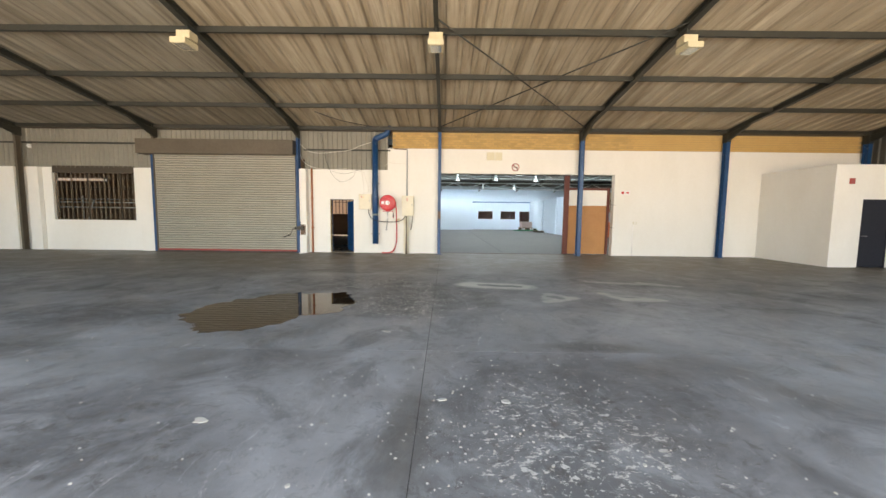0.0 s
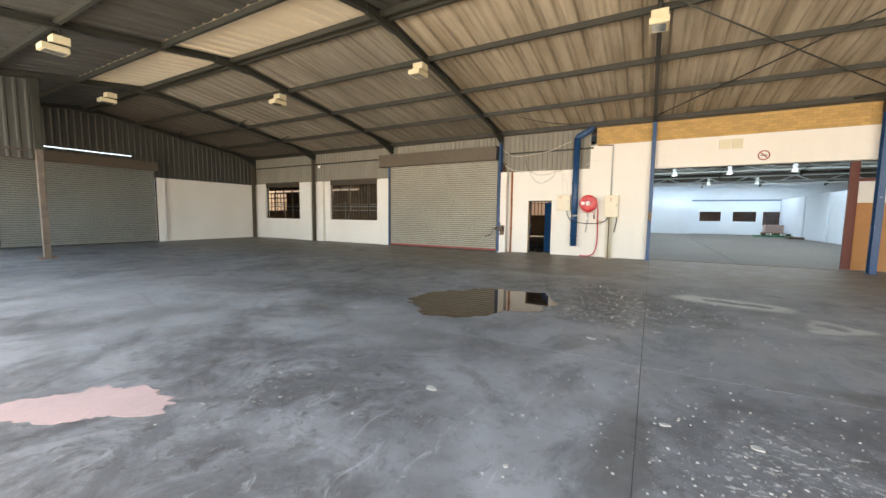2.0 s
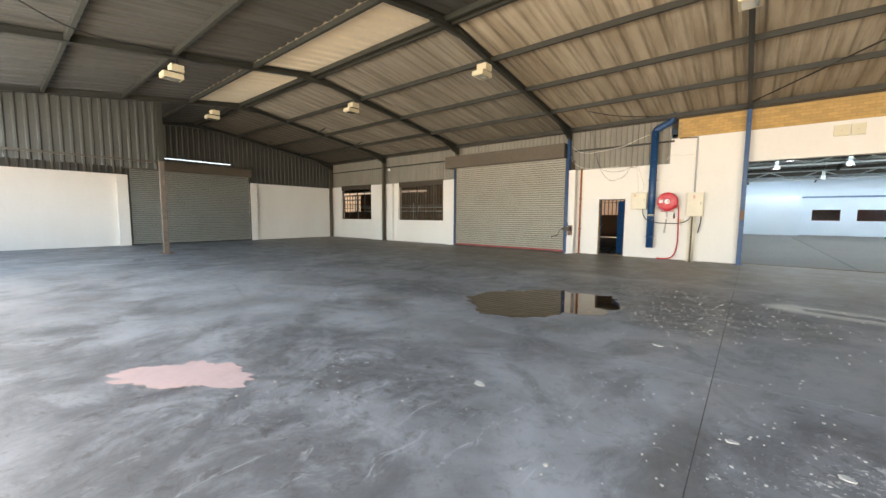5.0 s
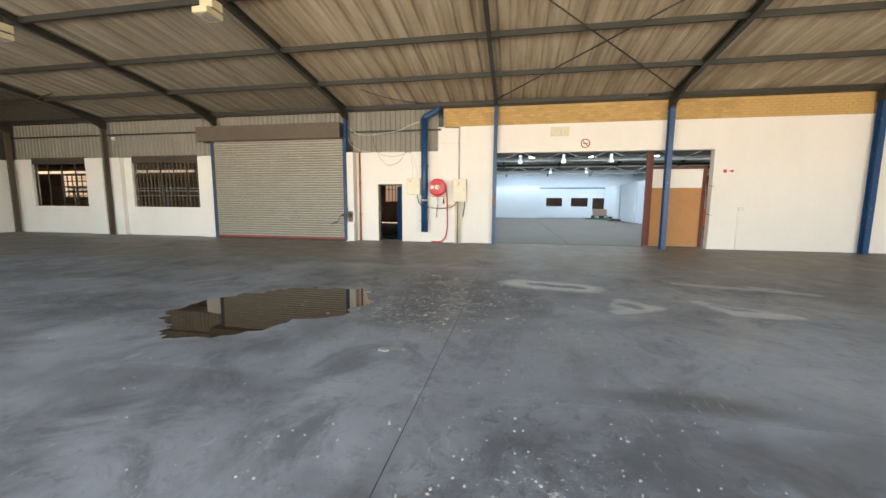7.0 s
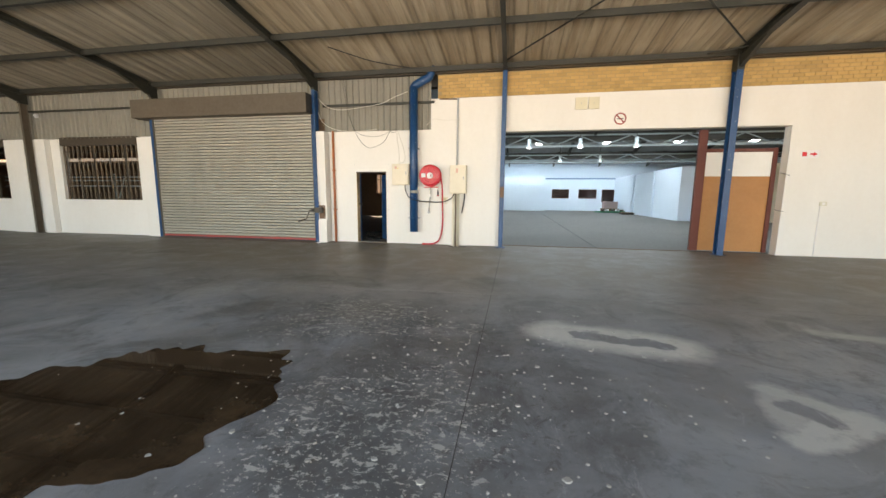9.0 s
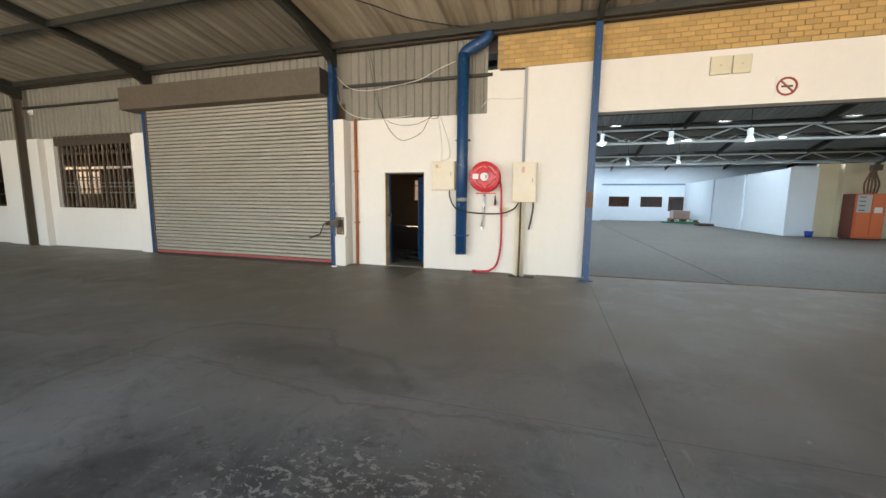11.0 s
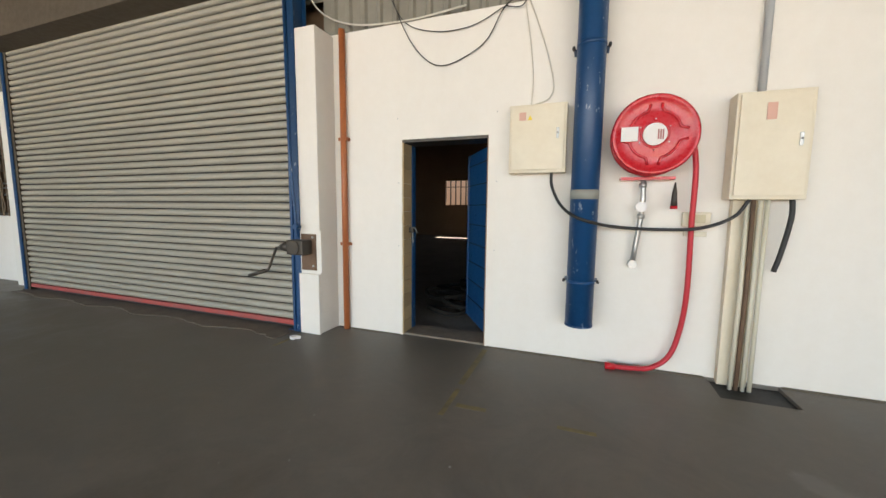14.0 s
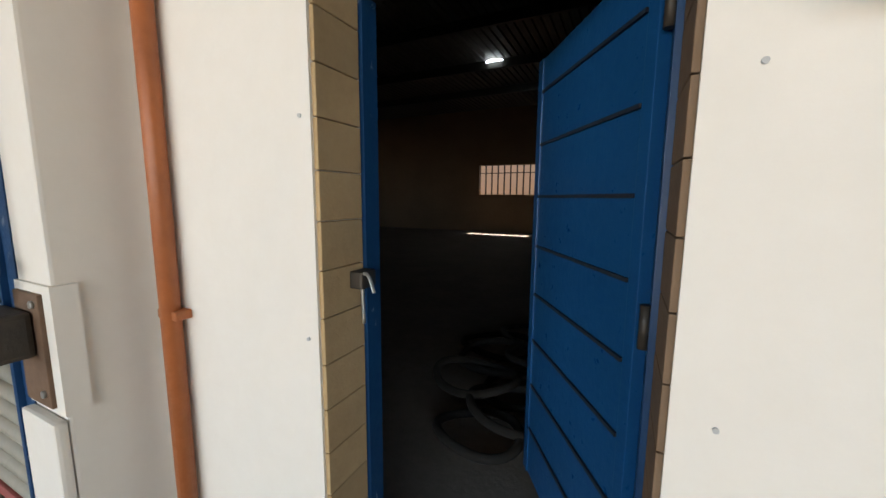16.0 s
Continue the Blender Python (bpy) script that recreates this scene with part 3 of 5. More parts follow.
for x0, x1, z in ((WEST, -11.45, 4.2), (-5.6, -2.2, 4.02)):
    setting("trim", boxes((x0, x1, 14.96, 15.01, z, z + 0.06)), STEEL, "grey steel sheeting rail", "rail")

# west gable: white dwarf walls, roller door, dark sheeting
wall_g = thing("wall_west", "white painted dwarf wall under dark sheeting", "wall", kind="structure")
part("masonry", boxes((WEST - 0.23, WEST, 9.5, 15.23, 0, 3.22), (WEST - 0.23, WEST, S - 0.25, 4.1, 0, 3.22)), WHITE, wall_g)
for y0, y1 in ((9.5, 9.85), (3.7, 4.1)):
    part("pier", boxes((WEST + 0.003, WEST + 0.18, y0, y1, 0, 3.21), bev=0.01), WHITE, wall_g)
gab = bmesh.new()
for u0, u1, z0, z1 in ((S - 0.25, 5.5, 3.222, None), (8.6, 15.2, 3.222, None), (5.5, 8.6, 3.222, 4.12), (5.5, 8.6, 4.15, None)):
    # a narrow slit of daylight is left above the roller door
    ribbed(gab, u0, u1, lambda u, v, d: (WEST - 0.05 + d, u, z0 + v * ((z1 or under(u) + 0.2) - z0)), pitch=0.24, depth=0.045)
setting("cladding_west", gab, DARK_CLADDING, "dark green-grey box-rib gable sheeting", "cladding")
setting("cladding_east", ribbed(bmesh.new(), S - 0.25, 15.2, lambda u, v, d: (EAST + 0.02 - d, u, v * (under(u) + 0.2)), pitch=0.24, depth=0.045), DARK_CLADDING, "dark green-grey box-rib gable sheeting", "cladding")
hang = bmesh.new()
ribbed(hang, S - 0.2, 4.1, lambda u, v, d: (-16.95 + d, u, 3.08 + v * (under(u) + 0.15 - 3.08)), pitch=0.24, depth=0.045)
setting("cladding_hanging", hang, DARK_CLADDING, "dark hanging sheet screen under the roof frame", "cladding")
setting("trim", boxes((-16.9, -16.84, S, 4.1, 3.30, 3.37)), BROWN_STEEL, "brown steel rail under the hanging sheets", "rail")

# room built into the north-east corner
room = thing("wall_corner_room", "white painted corner room with a dark door", "wall", kind="structure")
part("masonry", boxes((12.42, 12.65, 12.15, 14.997, 0, 3.24), (12.65, 13.36, 12.15, 12.38, 0, 3.24), (13.36, 14.28, 12.15, 12.38, 2.2, 3.24), (14.28, EAST, 12.15, 12.38, 0, 3.24)), WHITE, room)
part("roof_slab", boxes((12.42, EAST, 12.15, 14.997, 3.243, 3.30)), WHITE, room)
d2 = thing("door_2", "near-black closed door in the corner room", "door", kind="structure")
part("door_leaf", boxes((13.40, 14.24, 12.2, 12.24, 0.02, 2.16), bev=0.006), DARK_DOOR, d2)
part("door_frame", boxes((13.36, 13.40, 12.17, 12.3, 0, 2.2), (14.24, 14.28, 12.17, 12.3, 0, 2.2), (13.40, 14.24, 12.17, 12.3, 2.16, 2.2)), DARK_DOOR, d2)
part("handle", tube([(13.48, 12.2, 1.02), (13.48, 12.14, 1.02), (13.60, 12.14, 1.02)], 0.01, 8), GALV, d2)

# south side: open between columns, with a low head
setting("lintel_south", boxes((WEST, EAST, S - 0.25, S - 0.05, 4.55, 5.1)), DARK_CLADDING, "dark sheeted head over the open side", "cladding")

# roof sheets
roof, pale_roof = bmesh.new(), bmesh.new()


def slope(bm, u0, u1, y0, y1):
    ys = [y0 + (y1 - y0) * k / 4 for k in range(5)]
    ribbed(bm, u0, u1, lambda u, v, d: (u, v, under(v) + 0.165 + d), pitch=0.41, depth=0.042, rows=ys)


shaded_roof = bmesh.new()
slope(shaded_roof, WEST - 0.3, EAST + 0.3, 5.08, S - 0.55)
slope(shaded_roof, WEST - 0.3, -16.7, RIDGE, 5.08)
slope(shaded_roof, -5.75, EAST + 0.3, RIDGE, 5.08)
setting("ceiling_south", shaded_roof, SHADED_SHEET, "box-rib sheets of the south roof slope, darkened as shaded", "roof")
dark_brown_roof = bmesh.new()
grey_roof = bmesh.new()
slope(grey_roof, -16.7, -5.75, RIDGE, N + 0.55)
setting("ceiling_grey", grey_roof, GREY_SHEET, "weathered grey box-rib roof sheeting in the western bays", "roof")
slope(roof, -5.75, EAST + 0.3, 8.95, N + 0.55)
slope(dark_brown_roof, WEST - 0.3, -16.7, RIDGE, N + 0.55)
setting("ceiling_soiled", dark_brown_roof, DARK_BROWN_SHEET, "dark brown box-rib roof sheets in the end bay", "roof")
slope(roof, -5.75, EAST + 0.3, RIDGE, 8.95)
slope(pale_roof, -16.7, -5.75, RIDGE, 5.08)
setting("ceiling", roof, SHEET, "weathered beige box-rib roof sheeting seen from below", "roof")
setting("ceiling_pale", pale_roof, PALE_GLOW, "box-rib sheets along the ridge, daylight glow put into pale cream colour", "roof")
roof_top = bmesh.new()
for side in (1, -1):
    ys = (RIDGE, RIDGE + side * (N - RIDGE + 0.6))
    f = [(WEST - 0.4, ys[0], under(ys[0]) + 0.5), (EAST + 0.4, ys[0], under(ys[0]) + 0.5), (EAST + 0.4, ys[1], under(ys[1]) + 0.5), (WEST - 0.4, ys[1], under(ys[1]) + 0.5)]
    roof_top.faces.new([roof_top.verts.new(p) for p in f])
setting("roof_outside", roof_top, CLADDING, "outer skin of the low pitched roof", "roof")

# portal frames
for x in FRAMES:
    thin = x == -0.25
    fr = thing("portal_frame", "grey-green steel roof frame on blue columns" if x > -6 else "grey-green steel roof frame on a steel column", "roof frame", "portal frames", "structure")
    for side, name in ((1, "rafter"), (-1, "rafter")):
        ye = RIDGE + side * (N - RIDGE)
        dep = 0.13 if thin else 0.165
        bm = beam(bmesh.new(), (x, RIDGE, TOP + dep - 0.01), (x, ye, EAVE + dep - 0.01), dep, 0.10 if thin else 0.14)
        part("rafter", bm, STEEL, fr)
        if not thin:
            h = bmesh.new()
            for xx in (x - 0.045, x + 0.045):
                q = [(xx, ye, under(ye) + 0.02), (xx, ye - side * 1.3, under(ye - side * 1.3) + 0.02), (xx, ye, under(ye) - 0.30)]
                h.faces.new([h.verts.new(p) for p in q])
            a = [v for v in h.verts]
            for i in range(3):
                h.faces.new((a[i], a[(i + 1) % 3], a[3 + (i + 1) % 3], a[3 + i]))
            part("haunch", h, STEEL, fr)
    if not thin:
        part("apex_plate", boxes((x - 0.05, x + 0.05, RIDGE - 0.55, RIDGE + 0.55, TOP - 0.12, TOP + 0.05)), STEEL, fr)
    w = 0.05 if thin else 0.075 if x > -5 else 0.045
    wy = 14.80 if thin else 14.78
    colmat = BLUE if x > -6 else DRUM
    zt = EAVE - 0.3 if not thin else EAVE
    for yy in (wy,) if -17 < x < -5 else (wy, S):
        c = boxes((x - w, x + w, yy - 0.10, yy - 0.088, 0, zt), (x - w, x + w, yy + 0.088, yy + 0.10, 0, zt), (x - 0.006, x + 0.006, yy - 0.088, yy + 0.088, 0, zt)) if not thin else boxes((x - 0.058, x + 0.062, yy - 0.02, yy + 0.17, 0, zt), bev=0.008)
        part("column", c, colmat if yy > 0 else BROWN_STEEL, fr)
        if not thin:
            part("knee", boxes((x - w - 0.002, x + w + 0.002, yy - 0.12, yy + 0.13, zt, EAVE + 0.18)), STEEL, fr)
        if thin and yy > 0:
            part("bare_patch", boxes((x - 0.05, x + 0.0625, yy - 0.0235, yy - 0.021, 1.40, 1.70)), RUSTY, fr, "scraped bare steel patch")
        part("base_plate", boxes((x - 0.13, x + 0.13, yy - 0.13, yy + 0.13, 0.001, 0.014)), colmat, fr)

# purlins
for y in (14.72, 12.8, 10.9, 8.92, 7.12, 6.88, 5.08, 3.1, 1.2, -0.72):
    z = under(y) + 0.022
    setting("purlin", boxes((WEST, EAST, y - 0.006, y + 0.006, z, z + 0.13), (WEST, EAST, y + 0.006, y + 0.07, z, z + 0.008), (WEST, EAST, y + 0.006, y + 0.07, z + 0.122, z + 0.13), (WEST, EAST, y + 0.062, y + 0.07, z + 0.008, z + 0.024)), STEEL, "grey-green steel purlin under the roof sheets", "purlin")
setting("eaves_beam", boxes((WEST, EAST, 14.86, 14.98, 4.77, 4.90)), BROWN_STEEL, "dark brown steel eaves beam above the brick band", "beam")
for a, b in (((-0.25, 8.4), (5.25, 14.4)), ((5.25, 8.4), (-0.25, 14.4))):
    setting("brace_rod", tube([(a[0], a[1], under(a[1]) + 0.03), (b[0], b[1], under(b[1]) + 0.03)], 0.018, 8), STEEL, "thin steel cross-bracing rod under the roof", "brace")
for xa in (-22.0, -16.8):
    for y in (12.6, 10.45):
        setting("brace_rod", tube([(xa, y, under(y) - 0.0), (xa + 1.2, y, under(y) + 0.26)], 0.025, 8), STEEL, "short steel fly brace at the purlin", "brace")

# ---- roller shutters ----
def shutter(name, label, origin, width, height, slat_mat, guide_mat, box_mat, box_h, box_over, turn=0, strip=True):
    """A roller shutter in the plane y=0 facing -y, from x=0 to width; posed by origin and turn."""
    t = thing(name, label, "roller door")
    n = int((height - 0.11) / 0.09) + 1
    slat = bmesh.new()
    prof = [(0.014, 0.010), (-0.012, 0.011), (-0.026, 0.028), (-0.030, 0.051), (-0.022, 0.071), (-0.004, 0.084), (0.014, 0.086)]
    va = [slat.verts.new((0.03, y, z)) for y, z in prof]
    vb = [slat.verts.new((width - 0.03, y, z)) for y, z in prof]
    for k in range(len(prof) - 1):
        f = slat.faces.new((va[k], vb[k], vb[k + 1], va[k + 1]))
        f.smooth = True
    first = part("slat", slat, slat_mat, t)
    first.location = (0, 0, 0.11)
    for k in range(1, n):
        o = new("slat", first.data)
        o.parent, o.location = t, (0, 0, 0.11 + k * 0.09)
    part("bottom_bar", boxes((0.02, width - 0.02, -0.03, 0.02, 0.055, 0.11), bev=0.006), RED_STRIP if strip else slat_mat, t)
    for x, gw in ((-0.09, 0.085), (width + 0.003, 0.03)):
        xo = x if x < 0 else x + gw - 0.01
        part("guide", boxes((x, x + gw, -0.06, -0.05, 0, height), (x, x + gw, 0.02, 0.03, 0, height), (xo, xo + 0.01, -0.05, 0.02, 0, height)), guide_mat, t)
    part("drum_box", boxes((-box_over, width + 0.02, -0.36, 0.2, height, height + box_h), bev=0.012), box_mat, t)
    for x in (-box_over - 0.008, width + 0.022):
        part("end_plate", boxes((x, x + 0.006, -0.34, 0.18, height + 0.02, height + box_h - 0.02)), DARK_METAL, t)
    # black sheet added behind the gaps to draw shadow lines between slats
    part("backing", boxes((0, width, 0.04, 0.05, 0, height + 0.1)), BLACK, t)
    t.matrix_world = pose(*origin, 0, 0, turn)
    return t


sh = shutter("roller_shutter", "closed grey galvanised roller shutter with a red bottom bar", (-11.35, 14.72, 0), 5.53, 3.76, SHUTTER, BLUE, DRUM, 0.55, 0.42)
shutter("roller_shutter", "closed dull green-grey roller door in the gable wall", (WEST + 0.1, 4.15, 0), 5.3, 3.5, DARK_SHUTTER, DARK_CLADDING, DRUM, 0.42, 0.15, turn=90, strip=False)
rnd = random.Random(31)
edge = [(-11.40 + 0.07 * k, 14.50 + 0.05 * math.sin(k * 0.37) + rnd.uniform(-0.025, 0.025) - 0.001 * k) for k in range(81)]
setting("trim", flat([(-11.40, 14.80)] + edge + [(-5.80, 14.80)], 0.001, 0.008), worn("dusty_threshold_concrete", (0.13, 0.105, 0.08), (0.22, 0.19, 0.15), 0.9, amount=0.7, big=5, fine=20, bumps=0.6), "broken brown concrete threshold under the shutter", "threshold")

# hand winch beside the shutter
winch = thing("hand_winch", "dark greasy chain winch with a cranked handle on a rusty plate", "winch")
part("plate", boxes((-5.67, -5.475, 14.655, 14.676, 0.72, 1.12), bev=0.004), RUSTY, winch)
part("gearbox", boxes((-5.74, -5.52, 14.50, 14.653, 0.90, 1.06), bev=0.018), DARK_METAL, winch)
part("cover", tube([(-5.63, 14.488, 0.98), (-5.63, 14.505, 0.98)], 0.07, 20), DARK_METAL, winch)
part("hub", tube([(-5.74, 14.57, 0.985), (-5.80, 14.57, 0.98), (-5.87, 14.57, 0.97)], [0.06, 0.055, 0.035], 16), DARK_METAL, winch)
part("crank_handle", tube([(-5.86, 14.57, 0.97), (-5.93, 14.56, 0.965), (-6.02, 14.54, 0.74), (-6.03, 14.53, 0.715), (-6.10, 14.52, 0.69)], 0.014), DARK_METAL, winch)
part("grip", tube([(-6.06, 14.525, 0.705), (-6.27, 14.49, 0.635)], 0.021), DARK_METAL, winch)
part("chain_tube", tube([(-5.75, 14.60, 3.6), (-5.74, 14.60, 2.0), (-5.68, 14.60, 1.24), (-5.66, 14.61, 1.08)], 0.016), BLUE, winch)
part("eye_bolt", tube([(-5.67, 14.63, 1.20), (-5.67, 14.56, 1.20)], 0.03, 12), BLUE, winch)
for z in (0.77, 1.085):
    part("bolt", tube([(-5.51, 14.645, z), (-5.51, 14.656, z)], 0.013, 6), GALV, winch)

# ---- doorway to the workshop ----
reveal = thing("door_1", "blue steel door standing open into the dark workshop", "door", kind="structure")
for z in range(14):
    zz = 0.005 + z * 0.152
    part("reveal_brick", boxes((-4.604, -4.585, 15.01, 15.21, zz, zz + 0.149), bev=0.004), TAN_BRICK, reveal)
    # the east reveal is a darker brown than the tan bricks opposite
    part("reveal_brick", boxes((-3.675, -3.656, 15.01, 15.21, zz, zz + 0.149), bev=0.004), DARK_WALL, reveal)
part("frame", boxes((-4.595, -4.578, 15.22, 15.30, 0, 2.13), (-3.69, -3.665, 15.22, 15.30, 0, 2.13)), BLUE, reveal)
part("lintel", boxes((-4.60, -3.66, 15.004, 15.30, 2.10, 2.132)), DARK_METAL, reveal)
leaf = boxes((-0.86, 0, -0.02, 0.02, 0.03, 2.07), bev=0.004)
leaf_ob = part("door_leaf", leaf, BLUE_DOOR, reveal)
leaf_ob.matrix_local = pose(-3.70, 15.28, 0, 0, 0, -59)
for k in range(8):
    z = 0.28 + k * 0.235
    part("rib", boxes((-0.80, -0.05, 0.021, 0.030, z - 0.006, z + 0.006), (-0.80, -0.05, -0.030, -0.021, z - 0.006, z + 0.006)), DARK_DOOR, leaf_ob)
part("stile", boxes((-0.862, -0.81, -0.027, 0.027, 0.03, 2.07), (-0.045, 0.002, -0.027, 0.027, 0.03, 2.07), bev=0.003), BLUE_DOOR, leaf_ob)
for z in (0.25, 1.05, 1.85):
    part("hinge", tube([(-3.70, 15.25, z), (-3.70, 15.25, z + 0.12)], 0.014), DARK_METAL, reveal)
part("lock_box", boxes((-4.583, -4.53, 15.13, 15.21, 1.14, 1.20), bev=0.008), DARK_METAL, reveal)
part("hook_handle", tube(bend([(-4.54, 15.15, 1.02), (-4.54, 15.145, 1.17), (-4.525, 15.14, 1.195), (-4.50, 15.13, 1.185), (-4.475, 15.12, 1.14)]), 0.006, 8), GALV, reveal)
part("sill", boxes((-4.60, -3.66, 15.02, 15.36, -0.02, 0.02), bev=0.008), worn("dusty_sill_concrete", (0.16, 0.13, 0.10), (0.30, 0.26, 0.21), 0.9, amount=0.7, big=5, fine=20, bumps=0.6), reveal)

rnd = random.Random(12)
DIRT = worn("brown_dirt", (0.12, 0.10, 0.075), (0.20, 0.17, 0.13), 0.95, amount=0.8, big=6, fine=30, bumps=0.6)
for x0, x1 in ((-5.43, -4.62), (-3.64, -1.74), (-1.20, -0.34), (6.7, 12.4)):
    n = int((x1 - x0) / 0.05)
    run = [(x0 + (x1 - x0) * k / n, 14.972 - 0.018 * math.sin(k * 0.21) ** 2 - rnd.uniform(0, 0.016)) for k in range(n + 1)]
    setting("trim", flat(run + [(x1, 14.998), (x0, 14.998)], 0.001, 0.007), DIRT, "brown dirt gathered along the foot of the wall", "dirt")

# filled screw holes in the paint
for x, z in ((-4.65, 2.35), (-3.58, 2.34), (-3.58, 1.0), (-4.64, 1.0), (-4.64, 1.68), (-3.57, 1.68)):
    setting("wall_plug", tube([(x, 14.994, z), (x, 15.004, z)], 0.006, 8), GREY_PANEL, "small grey plugged screw hole in the white wall", "plug")

# rust-orange pipe on the wall
p = thing("pipe", "rust-orange painted pipe running up the white wall", "pipe")
part("pipe_run", tube([(-5.30, 14.955, 0.0), (-5.30, 14.955, 3.32)], 0.035, 16), ORANGE_PIPE, p)
for z in (0.98, 2.15):
    part("pipe_clip", boxes((-5.36, -5.24, 14.94, 14.998, z, z + 0.035), bev=0.004), ORANGE_PIPE, p)

# blue down-pipe
dp = thing("downpipe", "thick blue painted steel down-pipe, chipped and capped", "pipe")
part("pipe_run", tube([(-2.76, 14.80, 0.40), (-2.76, 14.80, 4.42)], 0.115, 28), BLUE, dp)
part("elbow", tube([(-2.76, 14.80, 4.36), (-2.755, 14.80, 4.42), (-2.72, 14.80, 4.47), (-2.37, 14.82, 4.64), (-2.30, 14.83, 4.69), (-2.27, 14.84, 4.76), (-2.27, 14.84, 5.05)], 0.108, 24), BLUE, dp)
part("cap", tube([(-2.76, 14.80, 0.392), (-2.76, 14.80, 0.41)], 0.119, 28), BLUE, dp)
part("tape", tube([(-2.76, 14.80, 1.50), (-2.76, 14.80, 1.58)], 0.117, 28), worn("grey_tape", (0.30, 0.30, 0.26), (0.2, 0.22, 0.22), 0.6), dp)
for z in (0.78, 2.75):
    for x in (-2.90, -2.62):
        part("bolt", tube([(x, 14.85, z + 0.006), (x, 14.80, z + 0.006)], 0.013, 8), BLACK, dp)
    part("strap", tube([(-2.76, 14.80, z - 0.012), (-2.76, 14.80, z + 0.024)], 0.1175, 28), BLUE, dp)
    b = part("bracket", boxes((-2.90, -2.62, 14.86, 14.998, z, z + 0.012)), BLUE, dp)

# ---- fire hose reel ----
reel = thing("fire_hose_reel", "glossy red fire hose reel with a hanging red hose", "hose reel")
def disc(y0, y1, r, seg=48, dish=0.0):
    bm = bmesh.new()
    rings = []
    for rr, y in ((0.06, y0), (r * 0.35, y0 - dish * 0.3), (r * 0.55, y0 + dish), (r * 0.8, y0 + dish), (r * 0.93, y0), (r, y0 - 0.012), (r + 0.012, y0), (r, y1)):
        rings.append([bm.verts.new((rr * math.cos(a), y, rr * math.sin(a))) for a in (2 * math.pi * k / seg for k in range(seg))])
    for a, b in zip(rings, rings[1:]):
        for k in range(seg):
            f = bm.faces.new((a[k], a[(k + 1) % seg], b[(k + 1) % seg], b[k]))
            f.smooth = True
    bm.faces.new(rings[0])
    bm.faces.new(rings[-1])
    return bm
RX, RZ, RY = -2.27, 2.0, 14.72
for name, y0, y1 in (("front_disc", 0.0, 0.02), ("back_disc", 0.17, 0.19)):
    o = part(name, disc(y0, y1, 0.297, dish=0.012), RED, reel)
    o.location = (RX, RY, RZ)
for k in range(4):
    # pressed bow on the dished face, with two short spokes
    a0 = math.radians(45 + 90 * k)
    arc = [(RX + 0.185 * math.cos(q), RY + 0.004, RZ + 0.185 * math.sin(q)) for q in (a0 + math.radians(-28 + 8 * i) for i in range(8))]
    part("pressed_rib", tube(bend([(RX + 0.235 * math.cos(a0 - 0.62), RY + 0.006, RZ + 0.235 * math.sin(a0 - 0.62))] + arc + [(RX + 0.235 * math.cos(a0 + 0.62), RY + 0.006, RZ + 0.235 * math.sin(a0 + 0.62))], 2), 0.010, 8), RED, reel)
for k in range(6):
    a = math.radians(30 + 60 * k)
    part("rivet", tube([(RX + 0.118 * math.cos(a), RY - 0.012, RZ + 0.118 * math.sin(a)), (RX + 0.118 * math.cos(a), RY + 0.004, RZ + 0.118 * math.sin(a))], [0.004, 0.007], 8), GALV, reel)
part("hub_ring", tube([(RX + 0.095 * math.cos(q), RY - 0.008, RZ + 0.095 * math.sin(q)) for q in (2 * math.pi * i / 32 for i in range(33))], 0.009, 8, False), RED, reel)
for k in range(4):
    ringp = [(RX + 0.255 * math.cos(a), RY + 0.035 + 0.038 * k, RZ + 0.255 * math.sin(a)) for a in (2 * math.pi * i / 36 for i in range(37))]
    part("hose_coil", tube(ringp, 0.021, 10, False), RED_HOSE, reel)
part("drum", tube([(RX, RY + 0.02, RZ), (RX, RY + 0.18, RZ)], 0.2, 28), RED, reel)
lab = tube([(RX, RY - 0.024, RZ), (RX, RY - 0.004, RZ)], 0.085, 32)
lab = part("hub_label", lab, PAPER, reel, "round white label with red bars")
for k in range(3):
    part("bar", boxes((RX + 0.018 + k * 0.016, RX + 0.028 + k * 0.016, RY - 0.027, RY - 0.0245, RZ - 0.04, RZ + 0.035)), RED_STRIP, lab)
part("paper_label", boxes((RX - 0.24, RX - 0.12, RY - 0.032, RY - 0.028, RZ - 0.05, RZ + 0.06)), PAPER, reel, "square white paper label")
part("bracket", boxes((RX - 0.15, RX + 0.15, 14.91, 14.998, RZ - 0.06, RZ + 0.06)), RED, reel)
part("hose_guide", boxes((RX - 0.21, RX + 0.20, 14.90, 14.998, 1.665, 1.69)), RED, reel)
part("hose", tube(bend([(RX + 0.265, RY + 0.10, RZ + 0.06), (RX + 0.325, 14.86, RZ - 0.25), (-1.935, 14.90, 1.3), (-1.925, 14.92, 0.75), (-1.95, 14.93, 0.42), (-2.02, 14.92, 0.17), (-2.16, 14.9, 0.05), (-2.32, 14.89, 0.026), (-2.46, 14.88, 0.026)]), 0.021, 14), RED_HOSE, reel)
part("coupling", tube([(-2.44, 14.88, 0.026), (-2.52, 14.875, 0.026)], 0.03, 14), RED, reel)
part("water_pipe", tube(bend([(-2.30, 14.92, 1.66), (-2.30, 14.92, 1.4), (-2.345, 14.93, 0.98)], 4), 0.021, 14), GALV, reel)
